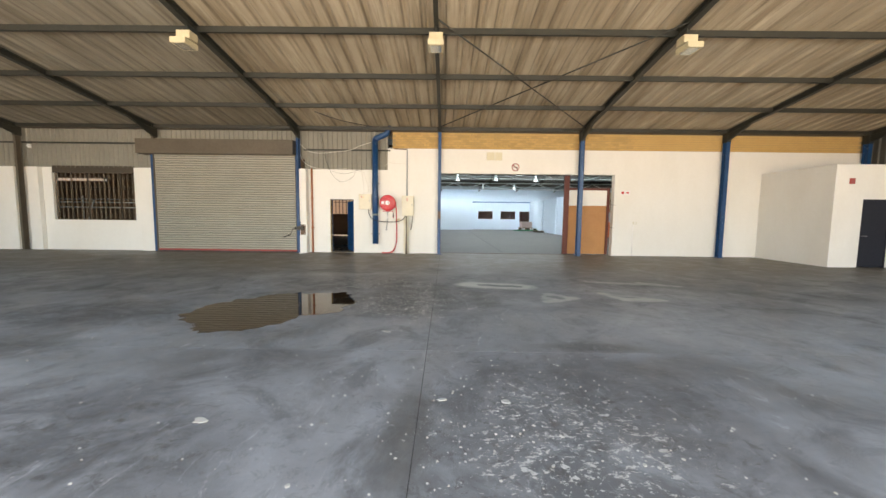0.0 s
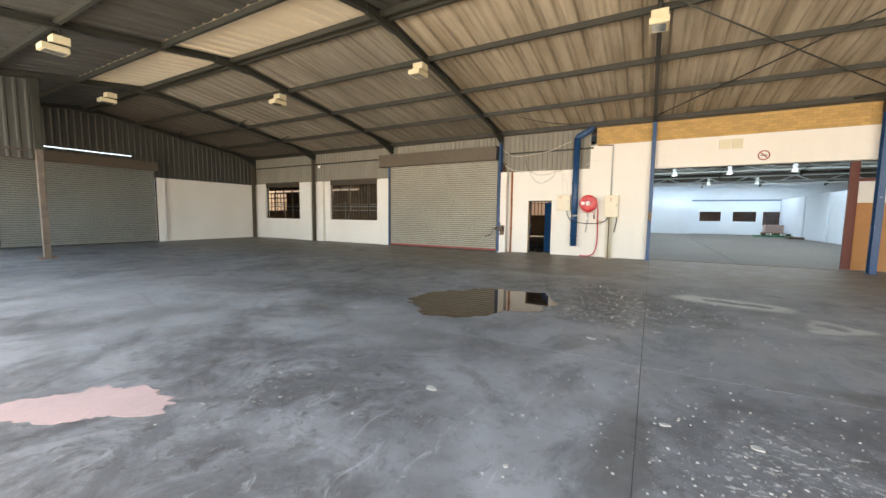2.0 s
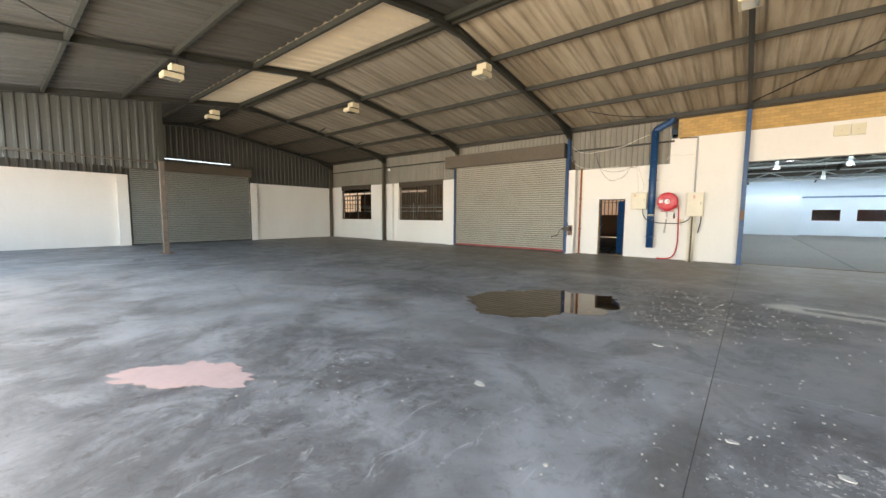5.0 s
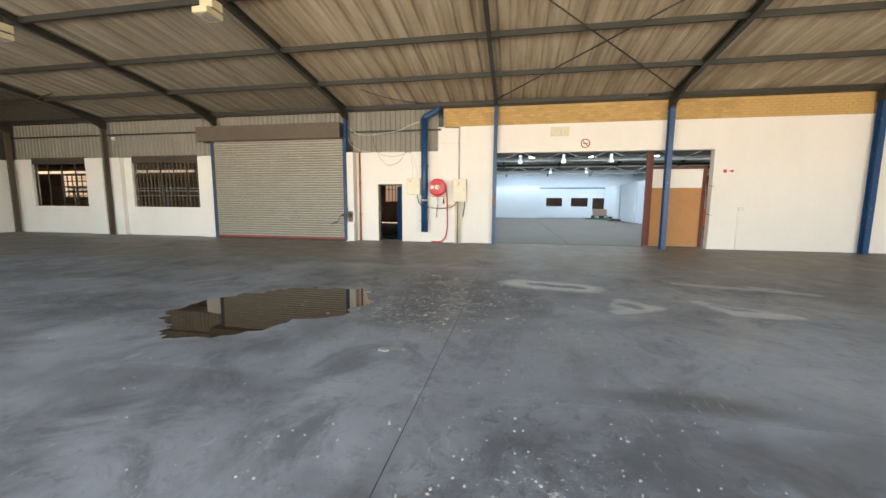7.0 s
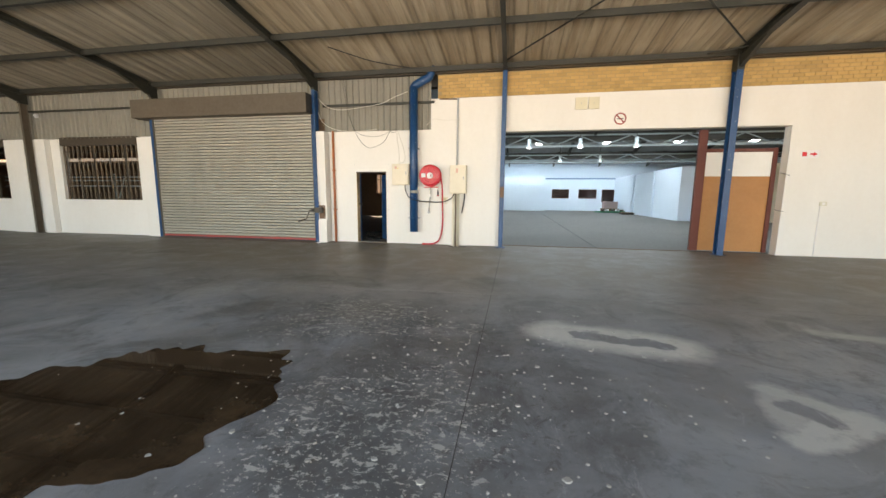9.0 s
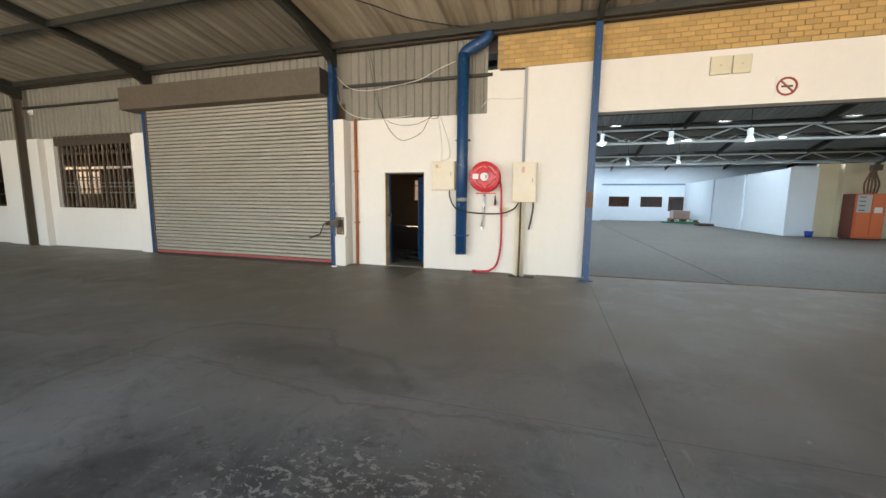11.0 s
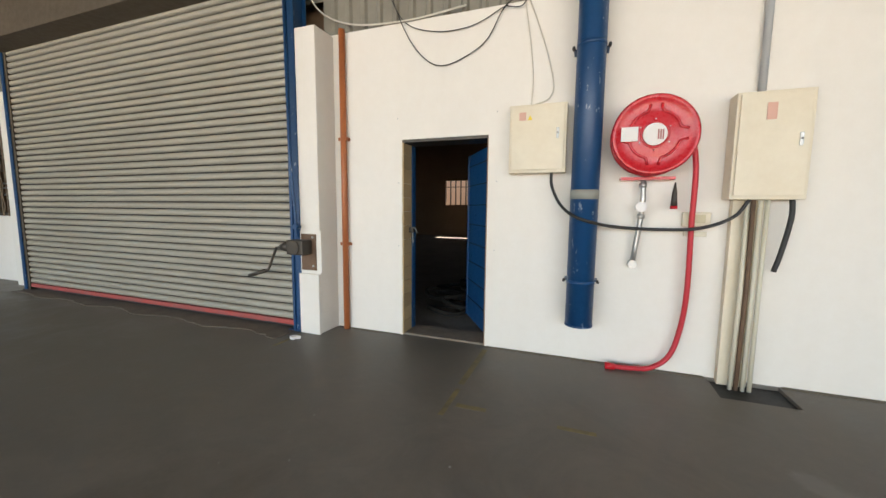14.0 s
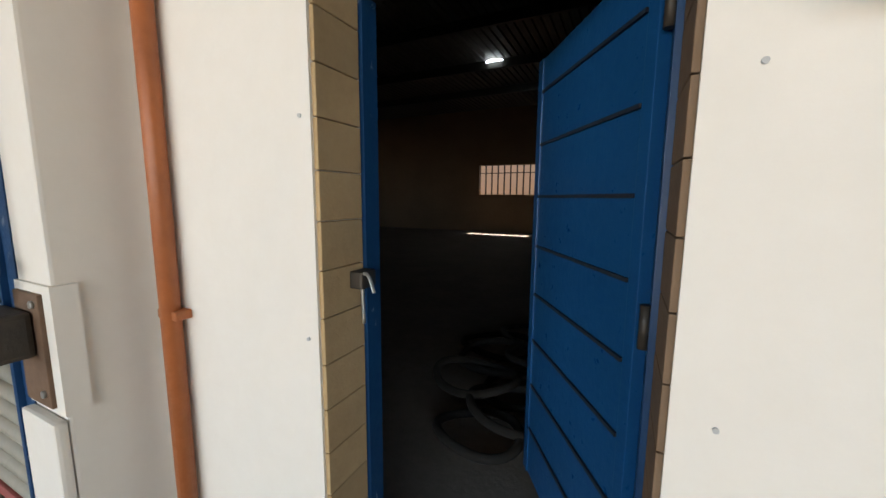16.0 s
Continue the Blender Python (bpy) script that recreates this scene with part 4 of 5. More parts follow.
part("elbow", tube([(-2.345, 14.90, 0.95), (-2.345, 14.98, 0.95)], 0.035, 14), GALV, reel)
part("valve", tube([(-2.31, 14.885, 1.44), (-2.31, 14.87, 1.44)], 0.045, 16), PAPER, reel)
for z in (1.62, 1.36):
    part("collar", tube([(-2.303, 14.92, z - 0.02), (-2.303, 14.92, z + 0.02)], 0.03, 12), GALV, reel)
noz = part("nozzle", tube([(-2.07, 14.90, 1.64), (-2.07, 14.90, 1.56), (-2.07, 14.90, 1.50), (-2.07, 14.90, 1.45)], [0.005, 0.018, 0.022, 0.026], 12), DARK_METAL, reel)
part("nozzle_tip", tube([(-2.07, 14.90, 1.45), (-2.07, 14.90, 1.425)], 0.027, 12), RED, reel)

# ---- electrical cabinets ----
def cabinet(name, label, x0, x1, z0, z1, depth):
    t = thing(name, label, "electrical box")
    y1 = 14.998
    part("body", boxes((x0, x1, y1 - depth, y1, z0, z1), bev=0.006), CREAM, t)
    d = part("cabinet_door", boxes((x0 + 0.02, x1 - 0.02, y1 - depth - 0.018, y1 - depth - 0.002, z0 + 0.025, z1 - 0.02), bev=0.005), CREAM, t)
    part("lock", boxes((x1 - 0.085, x1 - 0.062, y1 - depth - 0.026, y1 - depth - 0.018, (z0 + z1) / 2 - 0.01, (z0 + z1) / 2 + 0.085), bev=0.003), GALV, d)
    part("keyhole", tube([(x1 - 0.073, y1 - depth - 0.030, (z0 + z1) / 2 + 0.04), (x1 - 0.073, y1 - depth - 0.025, (z0 + z1) / 2 + 0.04)], 0.007, 10), BLACK, d)
    return t, d
c1, c1d = cabinet("electrical_box", "cream enamelled distribution box with two small stickers", -3.43, -2.93, 1.74, 2.34, 0.15)
part("sticker", boxes((-3.34, -3.28, 14.825, 14.829, 2.20, 2.27)), PINK_LABEL, c1d)
tri = bmesh.new()
tri.faces.new([tri.verts.new(p) for p in ((-3.265, 14.826, 2.20), (-3.225, 14.826, 2.20), (-3.245, 14.826, 2.245))])
part("warning_sticker", tri, WARN_YELLOW, c1d)
c2, c2d = cabinet("electrical_box", "cream enamelled electrical box with chipped paint above a floor pit", -1.72, -1.25, 1.50, 2.29, 0.17)
part("sticker", boxes((-1.54, -1.48, 14.804, 14.809, 2.08, 2.2)), PINK_LABEL, c2d)
part("tray", boxes((-1.66, -1.46, 14.93, 14.998, -0.02, 1.498)), CREAM, c2)
for x in (-1.585, -1.545, -1.50, -1.455):
    part("conduit", tube([(x, 14.88, -0.03), (x + random.uniform(-0.01, 0.01), 14.87, 0.8), (x, 14.88, 1.499)], 0.016, 10), RUSTY if -1.56 < x < -1.53 else PALE, c2)
part("cable_tail", tube(bend([(-1.30, 14.90, 1.50), (-1.30, 14.89, 1.36), (-1.34, 14.89, 1.1), (-1.37, 14.90, 0.95)]), 0.018), BLACK, c2)
part("conduit_riser", tube([(-1.53, 14.965, 2.29), (-1.53, 14.965, 4.10), (-1.54, 14.965, 4.12)], 0.026), GREY_PANEL, c2)
part("conduit_branch", tube([(-1.53, 14.965, 4.10), (-2.05, 14.965, 4.12)], 0.018), RUSTY, c2)
cab = thing("power_cable", "black cable looping between the two electrical boxes", "cable")
part("cable_run", tube(bend([(-3.05, 14.90, 1.745), (-3.04, 14.885, 1.62), (-2.96, 14.80, 1.46), (-2.84, 14.66, 1.36), (-2.70, 14.665, 1.31), (-2.5, 14.80, 1.27), (-2.2, 14.86, 1.255), (-1.9, 14.86, 1.27), (-1.68, 14.85, 1.36), (-1.58, 14.85, 1.50)]), 0.0135, 10), BLACK, cab)
sk = thing("socket_outlet", "small old cream wall socket with conduit", "socket")
part("plate", boxes((-1.99, -1.79, 14.94, 14.998, 1.28, 1.40), bev=0.01), CREAM, sk)
part("insert", boxes((-1.95, -1.83, 14.932, 14.942, 1.31, 1.38), bev=0.005), LAMP_CREAM, sk)
part("tail", boxes((-1.97, -1.81, 14.95, 14.998, 1.20, 1.24), bev=0.006), PALE, sk)

# loose wires over the doorway and on the cladding
def wire(label, mat, r, *pts):
    w = thing("wire", label, "cable")
    part("strand", tube(bend(pts, 7), r, 7), mat, w)
wire("thin black wire drooping over the doorway", BLACK, 0.005, (-4.92, 14.97, 4.75), (-4.80, 14.95, 4.2), (-4.70, 14.95, 3.6), (-4.52, 14.97, 3.15), (-4.32, 14.98, 2.90), (-4.12, 14.98, 2.82), (-3.85, 14.98, 2.90), (-3.68, 14.98, 3.02), (-3.56, 14.97, 3.22), (-3.46, 14.95, 3.30), (-3.33, 14.95, 3.30), (-3.38, 14.96, 3.24), (-3.52, 14.97, 3.27))
wire("thin black wire drooping over the doorway", BLACK, 0.0045, (-4.95, 14.95, 4.70), (-4.78, 14.95, 3.8), (-4.58, 14.97, 3.32), (-4.25, 14.98, 3.16), (-3.85, 14.98, 3.15), (-3.50, 14.97, 3.28))
wire("pale cable strung along the grey sheeting", WIRE_WHITE, 0.009, (-5.75, 14.9, 4.30), (-5.45, 14.93, 4.02), (-5.0, 14.95, 3.92), (-4.3, 14.95, 3.98), (-3.75, 14.95, 4.06), (-3.35, 14.93, 4.22), (-2.95, 14.9, 4.34))
wire("pale cable strung along the grey sheeting", WIRE_WHITE, 0.009, (-5.75, 14.9, 3.95), (-5.6, 14.93, 3.58), (-5.2, 14.95, 3.36), (-4.55, 14.97, 3.30), (-3.9, 14.97, 3.34))
wire("white wire dropping to the distribution box", WIRE_WHITE, 0.005, (-3.34, 14.98, 3.30), (-3.28, 14.985, 2.9), (-3.25, 14.985, 2.6), (-3.26, 14.97, 2.345))
wire("white wire dropping to the distribution box", WIRE_WHITE, 0.006, (-3.30, 14.985, 3.30), (-3.15, 14.985, 2.88), (-3.07, 14.985, 2.56), (-3.10, 14.98, 2.42), (-3.24, 14.96, 2.36))
wire("thin pale wire stapled across the white wall", WIRE_WHITE, 0.006, (-2.42, 14.98, 3.42), (-2.24, 14.99, 3.58), (-1.9, 14.99, 3.55), (-1.55, 14.985, 3.55))
wire("black cable sagging below the roof sheets", BLACK, 0.012, (-5.0, 13.5, 5.25), (-4.2, 13.7, 5.0), (-3.6, 14.3, 4.95), (-2.4, 14.75, 4.86), (-1.2, 14.8, 4.86))
wire("black cable sagging between roof frames", BLACK, 0.014, (-11.35, 3.9, 5.4), (-10.2, 2.4, 5.0), (-9.5, 1.0, 4.75), (-8.0, -0.4, 4.8))

# ---- floodlights under the rafters ----
def floodlight(m):
    t = thing("floodlight", "cream sheet-metal floodlight hung under a roof frame", "floodlight", "floodlights")
    part("housing", boxes((-0.15, 0.15, -0.16, 0.12, 0.0, 0.17), bev=0.012), LAMP_CREAM, t)
    part("reflector_tray", boxes((-0.17, 0.17, -0.34, 0.10, -0.17, -0.05), bev=0.014), LAMP_CREAM, t)
    part("opening", boxes((-0.12, 0.12, -0.29, 0.05, -0.178, -0.168)), LAMP_GLASS, t)
    part("lens_recess", boxes((-0.10, 0.10, -0.20, 0.08, -0.05, 0.0)), BLACK, t)
    part("stem", boxes((-0.02, 0.02, -0.02, 0.02, 0.17, 0.36)), STEEL, t)
    t.matrix_world = m
    return t
fl = floodlight(pose(-0.25, 8.62, under(8.62) - 0.36, 0, 0, 0))
for x, y in ((-5.75, 8.62), (5.25, 8.62), (-11.35, 8.62), (10.8, 8.62), (-16.8, 6.0), (-11.35, 3.2)):
    copy_thing(fl, pose(x, y, under(y) - 0.36, 0, 0, 0))

# ---- windows with bars and trellis in the west bays ----
def barred(x0, x1, z0, z1, label, lattice):
    t = thing("window_1" if lattice else "window_2", label, "window", kind="structure")
    part("window_frame", boxes((x0, x1, 15.10, 15.15, z1 - 0.05, z1), (x0, x1, 15.10, 15.15, z0, z0 + 0.05), (x0, x0 + 0.05, 15.10, 15.15, z0 + 0.05, z1 - 0.05), (x1 - 0.05, x1, 15.10, 15.15, z0 + 0.05, z1 - 0.05)), BROWN_STEEL, t)
    part("head", boxes((x0, x1, 15.02, 15.09, z1 - 0.22, z1 + 0.06)), BROWN_STEEL, t)
    n = int((x1 - x0) / 0.62)
    for k in range(1, n):
        x = x0 + (x1 - x0) * k / n
        part("mullion", boxes((x - 0.02, x + 0.02, 15.10, 15.14, z0 + 0.05, z1 - 0.05)), BROWN_STEEL, t)
    for k in range(1, 5):
        z = z0 + (z1 - z0) * k / 5
        part("bar", boxes((x0 + 0.05, x1 - 0.05, 15.115, 15.13, z - 0.012, z + 0.012)), BROWN_STEEL, t)
    if lattice:
        bm = bmesh.new()
        k = x0 + 0.1
        while k < x1 - 0.12:
            pts = [(k + (0.07 if i % 2 else 0.0), 15.07, z0 + (z1 - 0.22 - z0) * i / 10) for i in range(11)]
            for a, b in zip(pts, pts[1:]):
                sweep(bm, [a, b], 0.007, 4, False)
            sweep(bm, [(k, 15.06, z0), (k, 15.06, z1 - 0.22)], 0.009, 4, False)
            k += 0.19
        part("trellis", bm, worn("rusty_trellis", (0.30, 0.23, 0.16), (0.16, 0.11, 0.07), 0.8, amount=0.8, big=4), t, "rusty folding trellis gate")
    return t
barred(-15.68, -12.4, 1.2, 3.28, "barred window opening with a rusty folding trellis", True)
barred(-21.15, -18.1, 1.2, 3.28, "barred steel window opening to the dark workshop", False)

# steel post standing under the hanging sheets
po = thing("post", "rusty chipped steel post standing on the floor", "post")
part("shaft", boxes((-16.80, -16.64, 4.02, 4.18, 0.02, 3.36), bev=0.01), worn("rusty_chipped_steel", (0.07, 0.06, 0.05), (0.20, 0.14, 0.10), 0.8, amount=0.9, big=3, fine=8), po)
part("base", boxes((-16.92, -16.52, 3.9, 4.3, 0.001, 0.03)), RUSTY, po)
setting("column_screen", boxes((-16.88, -16.70, 4.02, 4.2, 3.36, under(4.1) + 0.02)), STEEL, "dark steel hanger above the post", "column")

# ---- signs on the wall ----
s1 = thing("no_smoking_sign", "faded red prohibition sign on a pale square", "sign")
part("plate", boxes((2.58, 2.90, 14.988, 14.998, 3.30, 3.62)), WHITE, s1)
rr = [(2.74 + 0.135 * math.cos(a), 14.985, 3.46 + 0.135 * math.sin(a)) for a in (2 * math.pi * i / 36 for i in range(37))]
part("ring", tube(rr, 0.017, 6, False), RED_STRIP, s1)
part("slash", tube([(2.65, 14.985, 3.55), (2.83, 14.985, 3.37)], 0.015, 6), RED_STRIP, s1)
part("cigarette", boxes((2.66, 2.82, 14.984, 14.988, 3.445, 3.475)), DARK_METAL, s1)
for x0, x1 in ((1.60, 1.90), (1.93, 2.20)):
    b = thing("switch_box", "pale yellow painted box on the lintel wall", "box", "lintel boxes")
    part("cover", boxes((x0, x1, 14.95, 14.998, 3.72, 4.02), bev=0.006), YELLOW_PAINT, b)
    part("screw", tube([((x0 + x1) / 2, 14.952, 3.87), ((x0 + x1) / 2, 14.944, 3.87)], 0.012, 8), GALV, b)
s2 = thing("direction_sign", "white sign with red arrow marks", "sign")
part("plate", boxes((6.92, 7.30, 14.99, 14.998, 2.42, 2.60)), PAPER, s2)
part("mark", boxes((6.95, 7.05, 14.985, 14.989, 2.46, 2.56)), RED, s2)
arrow = flat([(7.12, -0.02), (7.19, -0.02), (7.19, -0.05), (7.27, 0.0), (7.19, 0.05), (7.19, 0.02), (7.12, 0.02)], 0, 0.004)
ao = part("arrow", arrow, RED, s2)
ao.matrix_local = pose(0, 14.989, 2.51, 90, 0, 0)
s3 = thing("fire_sign", "small red square sign by the dark door", "sign")
part("plate", boxes((12.86, 13.04, 12.14, 12.148, 2.68, 2.86)), RED_STRIP, s3)
sw = thing("light_switch", "small pale wall switch on the white wall", "switch")
part("plate", boxes((7.46, 7.62, 14.975, 14.998, 1.27, 1.37), bev=0.006), PALE, sw)
part("rocker", boxes((7.51, 7.57, 14.966, 14.976, 1.29, 1.35), bev=0.003), PAPER, sw)

# ---- sliding door half across the great opening ----
sd = thing("sliding_door", "brown board sliding door with a white upper panel in a red-brown frame", "door")
part("lower_panel", boxes((5.02, 6.64, 15.40, 15.43, 0.03, 2.0)), BROWN_BOARD, sd)
part("upper_panel", boxes((5.02, 6.64, 15.40, 15.43, 2.003, 2.62)), WHITE, sd)
part("stile", boxes((4.82, 5.02, 15.36, 15.46, 0.02, 3.2), bev=0.008), RED_BROWN, sd)
part("stile", boxes((6.56, 6.66, 15.36, 15.399, 0.02, 2.72), bev=0.004), RED_BROWN, sd)
part("top_rail", boxes((5.02, 6.66, 15.37, 15.45, 2.623, 2.71), bev=0.006), RED_BROWN, sd)
part("track", boxes((-0.2, 9.0, 15.36, 15.46, 3.22, 3.32)), DARK_METAL, sd)
setting("threshold", boxes((-0.2, 4.8, 15.27, 15.33, -0.02, 0.012), bev=0.004), RUSTY, "worn steel track set in the floor of the opening", "track")

# small fittings on the long wall
bk = thing("bulkhead_lamp", "small white wall lamp by the window bay column", "lamp")
part("base", boxes((-16.52, -16.40, 14.95, 15.0, 4.02, 4.16), bev=0.008), PAPER, bk)
part("globe", tube([(-16.46, 14.95, 4.09), (-16.46, 14.92, 4.09), (-16.46, 14.89, 4.09)], [0.05, 0.055, 0.025], 14), PAPER, bk)
cd = thing("conduit", "thin white conduit dropping from the wall switch to the floor", "conduit")
part("conduit_run", tube([(7.48, 14.985, 0.0), (7.48, 14.985, 1.27)], 0.011, 8), PAPER, cd)
for z in (0.35, 0.9):
    part("saddle", boxes((7.455, 7.505, 14.975, 14.998, z, z + 0.02)), PAPER, cd)
for x, s in ((5.25, -1), (10.8, -1)):
    setting("knee_brace", tube([(x + s * 0.05, 14.3, under(14.3) + 0.02), (x + s * 0.75, 14.66, under(14.7) + 0.06)], 0.022, 8), STEEL, "short steel brace at the frame knee", "brace")
for z0, z1, x in ((1.1, 1.5, 6.72), (2.0, 2.3, 6.74)):
    wire("bent wire stub at the edge of the opening", BLACK, 0.006, (x, 14.98, z0), (x - 0.12, 14.93, z0 + 0.03), (x - 0.25, 14.9, z0 + 0.06))

# ---- second hall beyond the great opening ----
hw = thing("wall_hall", "pale blue-white walls of the second hall, brightened in colour", "wall", kind="structure")
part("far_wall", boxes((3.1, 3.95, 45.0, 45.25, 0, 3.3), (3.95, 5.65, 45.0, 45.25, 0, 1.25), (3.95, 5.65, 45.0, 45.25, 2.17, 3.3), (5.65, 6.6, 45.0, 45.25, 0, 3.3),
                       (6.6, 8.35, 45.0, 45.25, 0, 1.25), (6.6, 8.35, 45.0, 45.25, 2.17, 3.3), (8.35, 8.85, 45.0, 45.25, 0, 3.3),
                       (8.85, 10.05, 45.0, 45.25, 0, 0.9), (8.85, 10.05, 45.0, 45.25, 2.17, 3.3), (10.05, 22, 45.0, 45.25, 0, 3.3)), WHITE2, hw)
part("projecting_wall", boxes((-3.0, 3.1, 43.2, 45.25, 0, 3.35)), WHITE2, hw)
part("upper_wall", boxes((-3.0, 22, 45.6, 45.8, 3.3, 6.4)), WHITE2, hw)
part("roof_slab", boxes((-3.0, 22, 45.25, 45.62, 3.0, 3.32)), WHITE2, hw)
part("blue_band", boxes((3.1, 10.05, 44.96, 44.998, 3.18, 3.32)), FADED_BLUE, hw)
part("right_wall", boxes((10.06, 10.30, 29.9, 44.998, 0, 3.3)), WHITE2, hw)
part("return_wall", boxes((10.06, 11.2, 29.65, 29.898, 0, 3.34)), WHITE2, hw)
part("cream_wall", boxes((11.2, 22, 29.75, 29.95, 0, 3.5)), YELLOW_PAINT, hw)
part("buttress", boxes((12.0, 12.3, 29.4, 29.748, 0, 3.45)), YELLOW_PAINT, hw)
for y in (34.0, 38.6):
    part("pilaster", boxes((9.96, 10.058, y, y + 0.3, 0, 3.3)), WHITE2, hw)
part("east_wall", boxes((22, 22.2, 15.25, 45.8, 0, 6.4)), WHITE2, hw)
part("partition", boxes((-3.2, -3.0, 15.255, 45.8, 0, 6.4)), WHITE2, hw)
for x0, x1, z0 in ((3.95, 5.65, 1.25), (6.6, 8.35, 1.25), (8.85, 10.05, 0.9)):
    w = thing("window_3", "dark barred window in the far white wall", "window", kind="structure")
    part("window_frame", boxes((x0, x1, 45.08, 45.13, 2.11, 2.17), (x0, x1, 45.08, 45.13, z0, z0 + 0.06), (x0, x0 + 0.06, 45.08, 45.13, z0 + 0.06, 2.11), (x1 - 0.06, x1, 45.08, 45.13, z0 + 0.06, 2.11)), RED_BROWN, w)
    for k in range(1, 4):
        x = x0 + (x1 - x0) * k / 4
        part("mullion", boxes((x - 0.02, x + 0.02, 45.08, 45.12, z0 + 0.06, 2.11)), RED_BROWN, w)
    part("bar", boxes((x0 + 0.06, x1 - 0.06, 45.085, 45.115, 1.7, 1.74)), RED_BROWN, w)
    part("pane", boxes((x0 + 0.06, x1 - 0.06, 45.135, 45.14, z0 + 0.06, 2.11)), GLASS, w)
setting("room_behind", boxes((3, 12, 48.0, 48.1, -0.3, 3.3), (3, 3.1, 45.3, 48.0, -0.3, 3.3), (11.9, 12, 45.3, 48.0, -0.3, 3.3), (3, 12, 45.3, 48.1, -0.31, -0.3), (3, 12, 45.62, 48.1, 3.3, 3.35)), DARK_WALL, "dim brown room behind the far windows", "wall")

setting("boundary_wall", boxes((-60, -3.5, 34.0, 34.2, -0.3, 7.0)), CONCRETE_OUT, "pale boundary wall outside the workshop windows", "wall")

# three low gable spans of sheeting over lattice girders
hall_roof = bmesh.new()
SP = ((15.27, 24.8), (24.8, 34.3), (34.3, 45.8))
def hz(y):
    for a, b in SP:
        if a <= y <= b:
            return 4.75 + 1.0 * (1 - abs(2 * (y - a) / (b - a) - 1))
    return 4.75
for a, b in SP:
    m = (a + b) / 2
    for y0, y1 in ((a, m), (m, b)):
        ribbed(hall_roof, -3.1, 22.1, lambda u, v, d, y0=y0, y1=y1: (u, y0 + (y1 - y0) * v, hz(y0 + (y1 - y0) * v) + d), pitch=0.24, depth=0.04)
setting("ceiling_hall", hall_roof, worn("grey_hall_sheet", (0.36, 0.37, 0.36), (0.22, 0.22, 0.21), 0.65, amount=0.7, big=1.0, fine=8, streak=(1, 0.3, 1)), "grey sheet roof of the second hall from below", "roof")
setting("roof_hall_outside", boxes((-3.3, 22.3, 15.0, 46, 6.35, 6.42)), CLADDING, "outer roof of the second hall", "roof")
setting("gable_infill", boxes((-3.1, EAST, 15.27, 15.30, 4.55, 5.4)), DARK_CLADDING, "dark sheeting above the north wall", "cladding")

def girder(x0, x1, y, z0, z1, step, mat):
    g = thing("lattice_girder", "pale grey steel lattice girder across the hall", "girder", "lattice girders", "structure")
    part("top_chord", boxes((x0, x1, y - 0.05, y + 0.05, z1 - 0.07, z1)), mat, g)
    part("bottom_chord", boxes((x0, x1, y - 0.05, y + 0.05, z0, z0 + 0.08)), mat, g)
    n = int((x1 - x0) / step)
    for k in range(n):
        xa = x0 + k * step
        for p, q in (((xa, z0 + 0.06), (xa + step / 2, z1 - 0.05)), ((xa + step / 2, z1 - 0.05), (xa + step, z0 + 0.06))):
            part("web", tube([(p[0], y, p[1]), (q[0], y, q[1])], 0.03, 6), mat, g)
    return g
for y, z0 in ((19.9, 4.45), (24.8, 3.95), (29.55, 4.6), (34.3, 3.95), (40.0, 4.6)):
    girder(-3.0, 22.0, y, z0, z0 + 0.62, 2.5, PALE_STEEL)
    setting("gutter_beam", boxes((-3.0, 22.0, y + 0.12, y + 0.3, z0 + 0.30, z0 + 0.75)), STEEL, "dark steel beam under the valley gutter", "beam")
for x in (-0.5, 4.0, 8.5, 13.0, 17.5):
    bm = bmesh.new()
    for a, b in SP:
        m = (a + b) / 2
        beam(bm, (x, a, 4.72), (x, m, 5.72), 0.22, 0.12)
        beam(bm, (x, m, 5.72), (x, b, 4.72), 0.22, 0.12)
    setting("rafter_hall", bm, STEEL, "dark steel rafter of the second hall", "rafter")
for y in (17.5, 22.3, 27.2, 31.9, 37.2, 42.8):
    setting("purlin_hall", boxes((-3.0, 22, y - 0.04, y + 0.04, hz(y) - 0.14, hz(y) - 0.012)), STEEL, "dark steel purlin of the second hall", "purlin")
for x in (1.5, 6.0, 10.5, 15.0):
    for y in (22.0, 27.0, 31.5, 37.0):
        r = thing("rooflight", "small bright translucent roof light", "roof light", "roof lights", "structure")
        part("pane", boxes((x, x + 0.45, y, y + 1.1, -0.03, -0.02)), ROOFLIGHT, r)
        for o in r.children:
            o.location = (0, 0, 0)
        s = 1 if hz(y + 1.1) > hz(y) else -1
        r.matrix_world = Matrix.Translation((0, y, hz(y) - 0.03)) @ pose(0, 0, 0, math.degrees(math.atan(s * 0.2)), 0, 0) @ Matrix.Translation((0, -y, 0))

